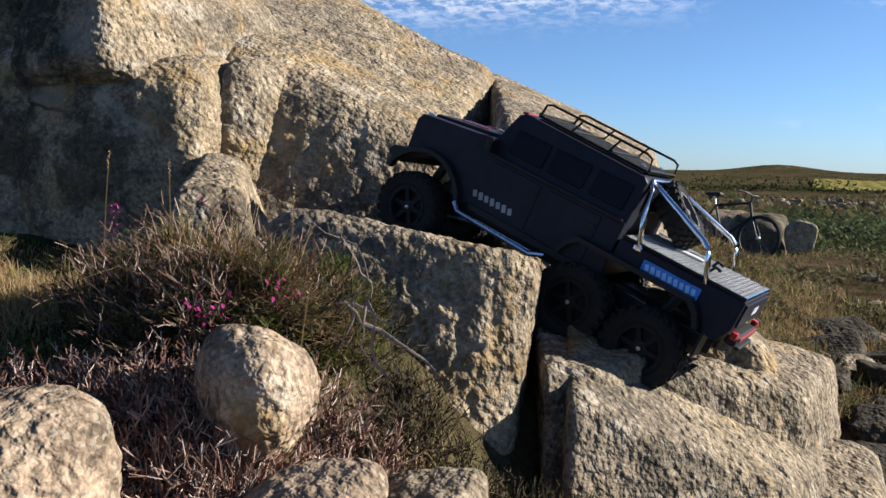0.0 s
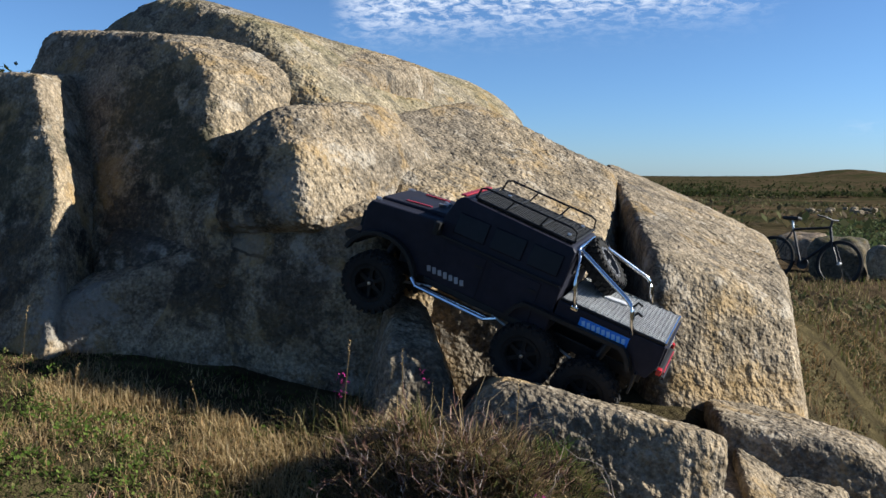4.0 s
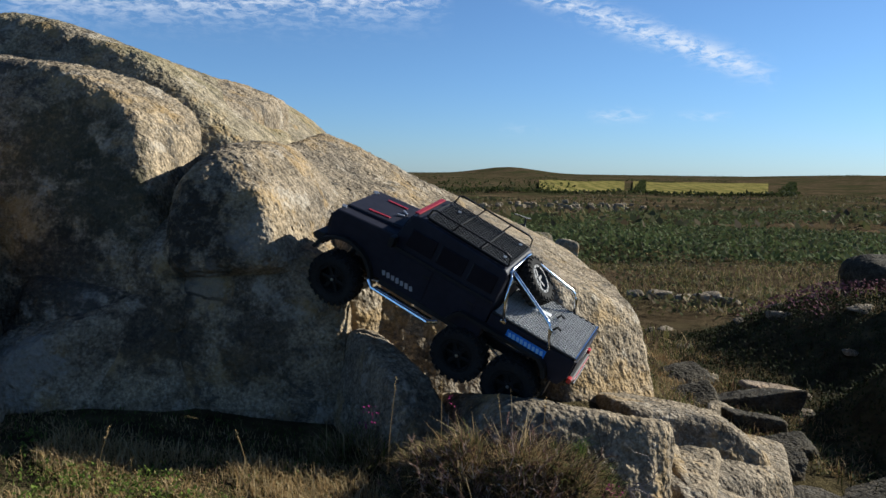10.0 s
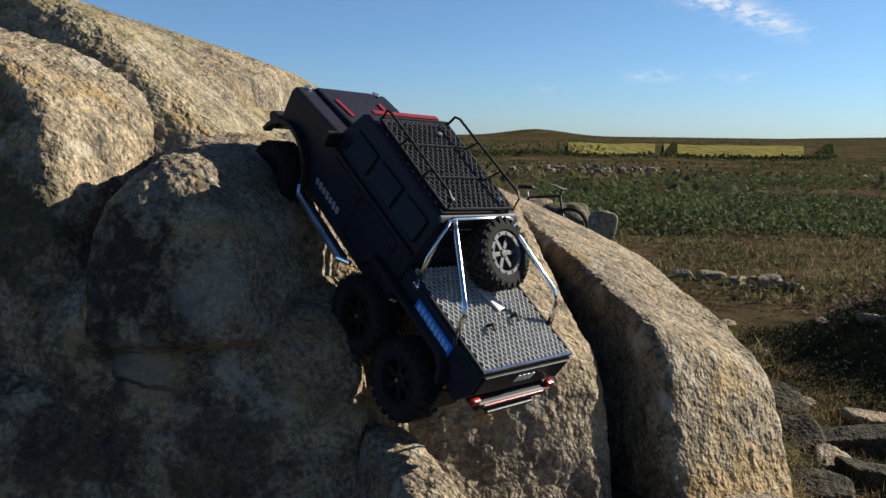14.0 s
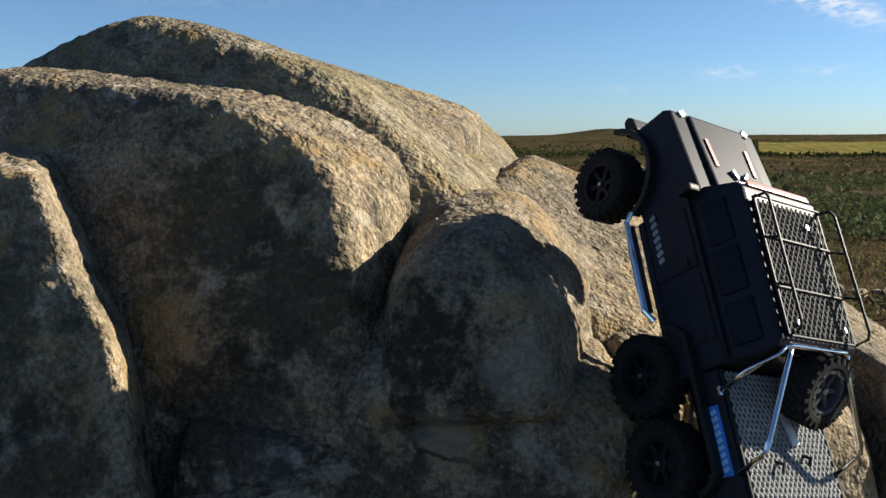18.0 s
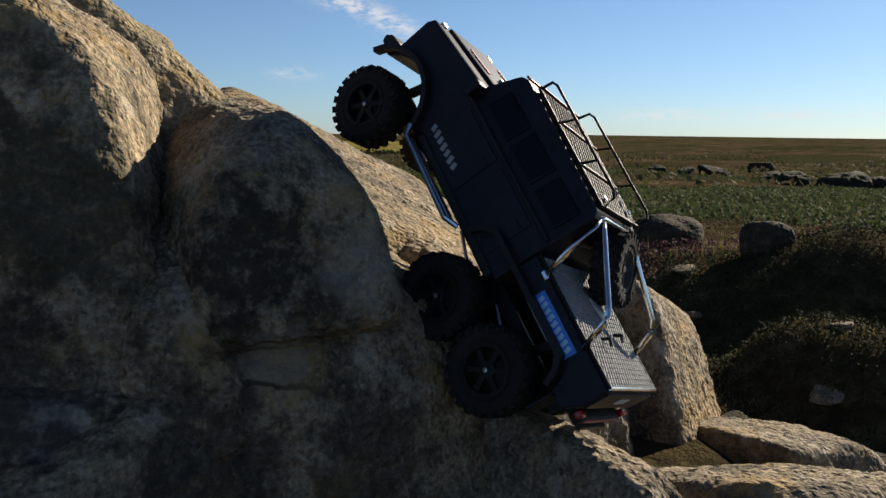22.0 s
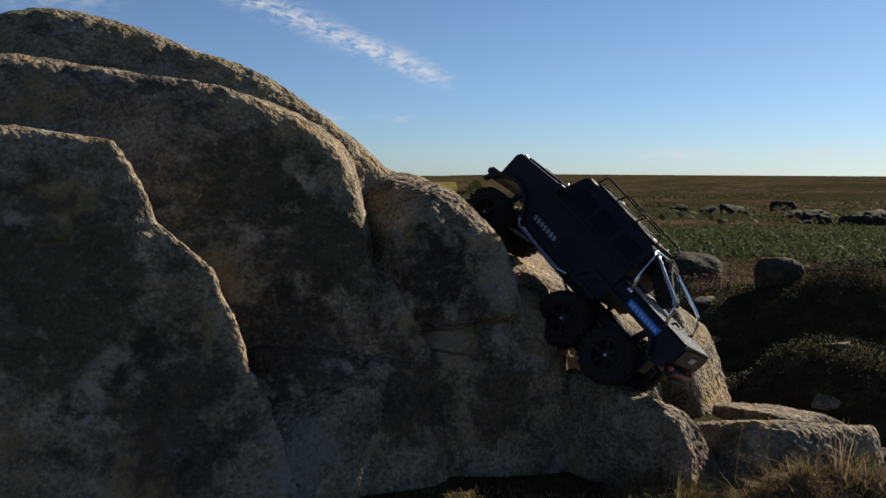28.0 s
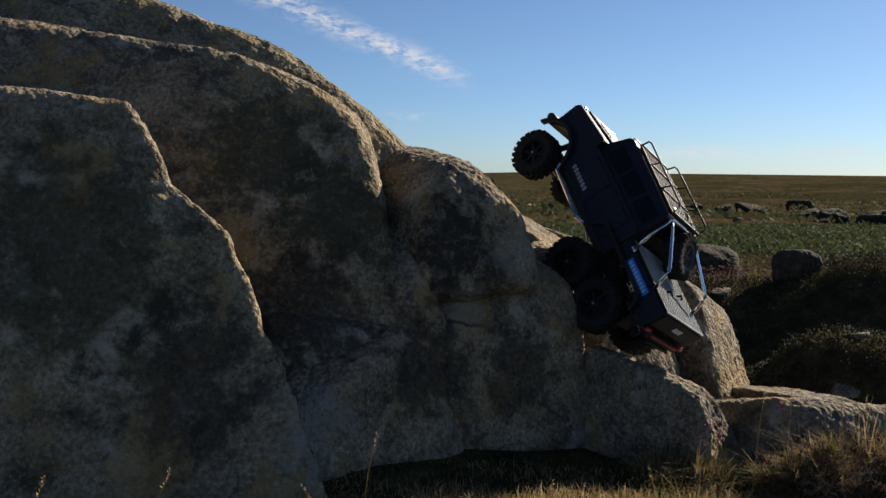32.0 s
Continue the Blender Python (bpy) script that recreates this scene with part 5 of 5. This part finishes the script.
    for s in (-1, 1):
        part("bonnet_stripe", box((0.222, s * 0.045, 0.2378), (0.055, 0.007, 0.0015), Euler((0, radians(6.5), s * 0.05)).to_matrix()), RED, truck, "red sticker on the bonnet")
        part("bonnet_catch", box((0.185, s * 0.012, 0.2435), (0.018, 0.006, 0.006), Euler((0, 0, s * 0.6)).to_matrix(), 0.0015), STEEL, truck, "small bright bonnet catch")
    part("grille", box((0.307, 0, 0.178), (0.006, 0.1, 0.036), None, 0.002), TRIM, truck)
    bumper = slab([(0.306, 0.124), (0.334, 0.128), (0.339, 0.138), (0.33, 0.148), (0.306, 0.152)], -0.101, 0.101, 0.003)
    add_tube(bumper, [(0.33, -0.05, 0.147), (0.333, -0.045, 0.175), (0.333, 0.045, 0.175), (0.33, 0.05, 0.147)], 0.004)
    part("front_bumper", bumper, TRIM, truck)
    # roof rack
    part("roof_visor", box((0.129, 0, 0.295), (0.012, 0.14, 0.004), Euler((0, radians(12), 0)).to_matrix(), 0.002), RED, truck, "red strip above the windscreen")
    rack = part("roof_rack", tube([(0.104, -0.071, 0.2965), (0.104, 0.071, 0.2965)], 0.002, 6), RACK, truck, "black expanded-metal roof rack")
    part("rack_mesh", mesh_floor(-0.1, 0.1, -0.07, 0.07, 0.294, 0.0105, 0.0017, 0.0022), RACKWIRE, rack)["kind"] = "stuff"
    part("rack_tray", box((0, 0, 0.2885), (0.2, 0.14, 0.002)), TRAY, rack, "dark tray under the mesh")
    for s in (-1, 1):
        part("rack_rail", tube([(0.102, s * 0.0705, 0.293), (0.098, s * 0.073, 0.314), (0.088, s * 0.074, 0.318), (-0.09, s * 0.074, 0.318), (-0.1, s * 0.073, 0.314), (-0.104, s * 0.0705, 0.293)], 0.0022, 6), RACK, rack)
        part("rack_base_rail", tube([(0.104, s * 0.071, 0.293), (-0.104, s * 0.071, 0.293)], 0.0026, 6), RACK, rack)
        for x in (0.04, -0.03):
            part("rack_post", tube([(x, s * 0.071, 0.293), (x - 0.012, s * 0.074, 0.318)], 0.0018, 6), RACK, rack)
    for x in (0.04, -0.035, -0.104):
        part("rack_bar", tube([(x, -0.071, 0.2965), (x, 0.071, 0.2965)], 0.002, 6), RACK, rack)
    for x, y in ((-0.085, 0.05), (-0.085, -0.05), (0.07, -0.03)):
        part("rack_bolt", lathe([(0.0005, 0.0022), (0.004, 0.002), (0.0045, 0.0)], 10), STEEL, rack).matrix_local = pose(x, y, 0.2975, 90)
    rack.matrix_local = Matrix.Translation((-0.104, 0, 0.293)) @ Matrix.Rotation(radians(-2.2), 4, "Y") @ Matrix.Translation((0.104, 0, -0.293))
    # load bed
    bed = [(-0.118, 0.19), (-0.322, 0.19), (-0.322, 0.148), (-0.31, 0.12), (-0.288, 0.12), (-0.272, 0.148), (-0.255, 0.156), (-0.118, 0.156)]
    part("load_bed", slab(bed, -0.098, 0.098, 0.003), BODY, truck, "black steel flat bed")
    part("bed_floor", box((-0.22, 0, 0.1915), (0.198, 0.186, 0.002)), TRAY, truck, "dark bed floor under the mesh")
    part("bed_mesh", mesh_floor(-0.317, -0.123, -0.092, 0.092, 0.1945, 0.0095, 0.0017, 0.003), MESHWIRE, truck, "bright expanded-metal bed mesh")
    for s in (-1, 1):
        part("bed_rail", tube([(-0.12, s * 0.095, 0.1935), (-0.32, s * 0.095, 0.1935)], 0.0028, 6), TRIM, truck)
    part("bed_rail", tube([(-0.319, -0.096, 0.1935), (-0.319, 0.096, 0.1935)], 0.0028, 6), CHROME, truck)
    part("tailgate", box((-0.3235, 0, 0.168), (0.004, 0.18, 0.036), None, 0.001), BODY, truck)
    bars(truck, "tailgate_bars", -0.02, 0.02, -0.3262, 0.17, 0.013, 4, WHITE, 0.25, "back", "pale bars on the tailgate")
    part("rear_bumper", box((-0.325, 0, 0.127), (0.018, 0.15, 0.016), None, 0.004), TRIM, truck)
    part("bumper_strip", box((-0.3345, 0, 0.131), (0.003, 0.13, 0.006), None, 0.001), RED, truck, "red anodised strip on the rear bumper")
    part("tow_bar", box((-0.334, 0, 0.115), (0.01, 0.1, 0.006), None, 0.002), FRAME, truck)
    for s in (-1, 1):
        part("tail_light", box((-0.327, s * 0.08, 0.137), (0.01, 0.016, 0.012), None, 0.003), LAMP, truck, "red tail lamp")
        part("mud_flap", box((-0.292, s * 0.085, 0.105), (0.004, 0.05, 0.04), None, 0.001), TRIM, truck)
        bars(truck, "door_bars", 0.062, 0.147, s * 0.1006, 0.141, 0.013, 7, DULLWHITE, 0.35, "side", "white bars along the door")
        st = part("side_sticker", box((-0.213, s * 0.0985, 0.168), (0.094, 0.0015, 0.019)), BLUE, truck, "bright blue sticker on the bed side")
        bars(st, "sticker_bars", -0.256, -0.17, s * 0.0995, 0.168, 0.011, 9, SKYBLUE, 0.3, "side", "pale bars on the sticker")
        # chrome roll bar
        part("roll_bar", tube([(-0.15, s * 0.1, 0.19), (-0.135, s * 0.09, 0.23), (-0.121, s * 0.075, 0.272), (-0.114, s * 0.066, 0.281)], 0.0042, 10), CHROME, truck, "chromed roll bar tube", True)
        part("roll_bar", tube([(-0.114, s * 0.056, 0.282), (-0.13, s * 0.062, 0.277), (-0.229, s * 0.096, 0.242), (-0.239, s * 0.099, 0.236), (-0.246, s * 0.1, 0.227), (-0.261, s * 0.1, 0.187)], 0.0042, 10), CHROME, truck, "chromed roll bar tube", True)
        part("bar_foot", box((-0.15, s * 0.098, 0.188), (0.014, 0.01, 0.008), None, 0.002), CHROME, truck)
    part("roll_bar", tube([(-0.114, -0.068, 0.28), (-0.113, -0.058, 0.284), (-0.113, 0.058, 0.284), (-0.114, 0.068, 0.28)], 0.0042, 10), CHROME, truck, "chromed roll bar tube", True)
    part("bed_bracket", box((-0.2, -0.012, 0.1985), (0.046, 0.016, 0.003), Euler((0, 0, 0.2)).to_matrix(), 0.001), PLATE, truck, "loose alloy bracket on the bed")
    for x, y in ((-0.235, -0.03), (-0.245, 0.03)):
        part("bed_cleat", tube([(x, y, 0.195), (x - 0.006, y, 0.206), (x - 0.016, y + 0.004, 0.204)], 0.0026, 6), TRIM, truck)
    # wheels
    tyre, rim_d = tyre_mesh(), rim_mesh(HUB)
    wheels = []
    for x in (0.248, -0.092, -0.222):
        for s in (1, -1):
            hub = part("wheel", lathe([(0.0005, 0.016), (0.012, 0.014), (0.013, -0.015), (0.0005, -0.017)], 14), FRAME, truck)
            hub.location = (x, s * 0.096, 0.063)
            shared("tyre", tyre, hub, Matrix())
            shared("rim", rim_d, hub, Matrix() if s > 0 else pose(0, 0, 0, 0, 0, 180))
            part("wheel_nut", lathe([(0.0005, s * 0.0205), (0.0035, s * 0.02), (0.004, s * 0.0165)], 6), STEEL, hub, "bright wheel nut")
            wheels.append(hub)
    spare = part("spare_wheel", lathe([(0.0005, 0.014), (0.01, 0.013), (0.011, -0.015), (0.0005, -0.016)], 14), FRAME, truck)
    spare.matrix_local = (Matrix.Translation((-0.152, -0.03, 0.245)) @ Vector((-0.62, -0.05, 0.78)).to_track_quat("Y", "Z").to_matrix().to_4x4() @ Matrix.Scale(0.88, 4))
    shared("tyre", tyre, spare, Matrix())
    shared("rim", rim_mesh(RIMGREY), spare, Matrix())["label"] = "silver spoked spare rim"
    part("spare_carrier", tube([(-0.12, -0.03, 0.235), (-0.145, -0.03, 0.245)], 0.005), TRIM, truck)
    return truck, wheels


model_truck, truck_wheels = build_truck()
the_bike = bicycle()
the_bike.matrix_world = pose(0.84, 13.2, ground_z(0.84, 13.2) - 0.02, -10, 0, -30)


# ---------------------------------------------------------------- what moves
# seconds, place (x, y, z) and turn (degrees) of the truck
TRUCK = [
    (0, 0.420, 1.961, 0.248, 3.2, -23.5, 166.4),
    (0.5, 0.412, 1.954, 0.278, -0.2, -27.9, 168.8),
    (1, 0.394, 1.935, 0.280, -5.7, -23.5, 181.0),
    (1.5, 0.363, 1.933, 0.288, -8.6, -21.7, -172.9),
    (2, 0.334, 1.905, 0.313, -4.9, -16.1, -171.5),
    (2.5, 0.230, 1.890, 0.339, 4.5, -17.1, -175.2),
    (3, 0.165, 1.916, 0.384, 2.7, -18.1, -171.5),
    (3.5, 0.074, 1.894, 0.396, 0.5, -19.3, -174.4),
    (5.5, -0.045, 1.957, 0.491, -25.8, -25.7, 171.7),
    (6, -0.051, 1.939, 0.510, -25.7, -27.7, 169.8),
    (6.5, -0.062, 1.936, 0.525, -24.4, -30.5, 169.2),
    (7, -0.085, 1.923, 0.550, -22.4, -33.3, 171.9),
    (7.5, -0.115, 1.929, 0.563, -23.0, -33.1, 169.3),
    (8, -0.123, 1.924, 0.565, -23.0, -32.6, 170.4),
    (8.5, -0.107, 1.918, 0.560, -22.2, -31.5, 167.1),
    (9, -0.025, 1.911, 0.509, -22.3, -26.7, 162.4),
    (9.5, -0.022, 1.909, 0.492, -17.0, -26.4, 163.4),
    (10, -0.026, 1.909, 0.482, -12.0, -26.3, 161.3),
    (10.5, -0.044, 1.916, 0.513, -8.9, -32.7, 157.6),
    (11, -0.070, 1.923, 0.550, -3.8, -38.4, 156.2),
    (11.5, -0.109, 1.926, 0.578, -9.0, -36.7, 156.8),
    (12, -0.115, 1.939, 0.608, -13.4, -37.5, 158.3),
    (12.5, -0.130, 1.993, 0.635, -14.1, -39.2, 159.2),
    (13, -0.167, 2.014, 0.652, -4.9, -38.6, 149.4),
    (13.5, -0.225, 2.053, 0.667, -5.0, -39.2, 143.5),
    (14, -0.242, 2.082, 0.677, 3.3, -37.1, 133.8),
    (14.5, -0.246, 2.109, 0.675, 21.1, -38.1, 123.6),
    (16.5, -0.237, 2.084, 0.690, 24.4, -45.8, 115.2),
    (17, -0.238, 2.098, 0.690, 23.1, -46.0, 116.5),
    (17.5, -0.231, 2.078, 0.715, 25.1, -49.9, 110.2),
    (18, -0.220, 2.052, 0.720, 23.9, -55.3, 106.1),
    (18.5, -0.225, 2.031, 0.678, 22.9, -43.9, 108.4),
    (19, -0.226, 2.068, 0.639, 20.3, -38.0, 113.9),
    (19.5, -0.243, 2.033, 0.637, 20.2, -37.3, 109.6),
    (20, -0.274, 2.012, 0.645, 21.4, -39.2, 111.4),
    (20.5, -0.256, 2.046, 0.672, 23.0, -43.5, 109.1),
    (21, -0.259, 2.021, 0.695, 26.3, -50.0, 103.4),
    (21.5, -0.264, 2.015, 0.691, 24.9, -49.7, 105.2),
    (22, -0.260, 2.028, 0.691, 24.9, -49.4, 105.0),
    (22.5, -0.263, 2.035, 0.712, 27.3, -49.6, 99.9),
    (23, -0.255, 2.060, 0.719, 28.2, -50.0, 100.5),
    (23.5, -0.259, 2.033, 0.714, 26.2, -51.7, 100.0),
    (24, -0.247, 2.043, 0.713, 23.4, -54.0, 103.0),
    (24.5, -0.246, 2.050, 0.717, 22.5, -55.5, 105.8),
    (25, -0.244, 2.028, 0.726, 22.0, -60.1, 105.0),
    (25.5, -0.259, 2.027, 0.707, 17.8, -55.7, 111.2),
    (27.5, -0.231, 2.013, 0.629, 21.1, -38.2, 111.6),
    (28, -0.228, 2.011, 0.631, 22.9, -38.1, 110.9),
    (28.5, -0.228, 2.012, 0.627, 21.9, -38.0, 111.6),
    (29, -0.219, 2.026, 0.626, 20.7, -38.2, 112.2),
    (29.5, -0.215, 2.029, 0.626, 20.8, -38.0, 110.1),
    (30, -0.213, 2.068, 0.647, 25.2, -39.3, 102.9),
    (30.5, -0.204, 2.081, 0.664, 30.7, -40.9, 97.3),
    (31, -0.178, 2.099, 0.676, 32.2, -43.7, 92.7),
    (31.5, -0.181, 2.097, 0.675, 32.7, -43.3, 93.1),
    (32, -0.168, 2.105, 0.690, 35.1, -46.3, 89.5),
]


def motions():
    rows = [(t, pose(x, y, z, a, b, c)) for t, x, y, z, a, b, c in TRUCK]
    walk(model_truck, rows)
    # springs stretch while the nose hangs free
    sag = ((0.004, 16.0, 17.5), (0.028, 19.0, 20.5), (0.006, 19.0, 21.0))
    hang = ((0.0, 0.006), (1.0, 0.02), (3.5, 0.02), (5.5, 0.0), (32.0, 0.0))
    for k, wheel in enumerate(truck_wheels):
        turn, spin, angles = 0.0, [], []
        most, begin, full = sag[k // 2]
        seat = wheel.location.copy()
        for i, (t, m) in enumerate(rows):
            if i:
                step = (m.translation - rows[i - 1][1].translation) @ m.to_3x3().col[0]
                turn += max(-1.2, min(1.2, step / TYRE_R))
            angles.append(turn)
            drop = most * smooth(begin, full, t) + (float(np.interp(t, [q for q, _ in hang], [v for _, v in hang])) if k > 3 else 0.0)
            spin.append((t, Matrix.Translation(seat - Vector((0, 0, drop))) @ Matrix.Rotation(turn, 4, "Y")))
        if k < 2:
            # full lock to the right while it gropes for the slab
            lock = ((28.8, 0.0), (29.2, -20.0), (29.6, -38.0), (31.2, -40.0), (31.45, -5.0), (31.6, 0.0))
            marks = sorted({t for t, _ in spin} | {t for t, _ in lock})
            steered = []
            for t in marks:
                a = float(np.interp(t, [q for q, _ in lock], [v for _, v in lock]))
                i = min(max(sum(1 for q, _ in spin if q <= t) - 1, 0), len(spin) - 2)
                f = min(max((t - spin[i][0]) / (spin[i + 1][0] - spin[i][0]), 0.0), 1.0)
                roll = angles[i] * (1 - f) + angles[i + 1] * f
                steered.append((t, Matrix.Translation(spin[i][1].translation.lerp(spin[i + 1][1].translation, f)) @ Matrix.Rotation(radians(a), 4, "Z") @ Matrix.Rotation(roll, 4, "Y")))
            spin = steered
        walk(wheel, spin)


motions()
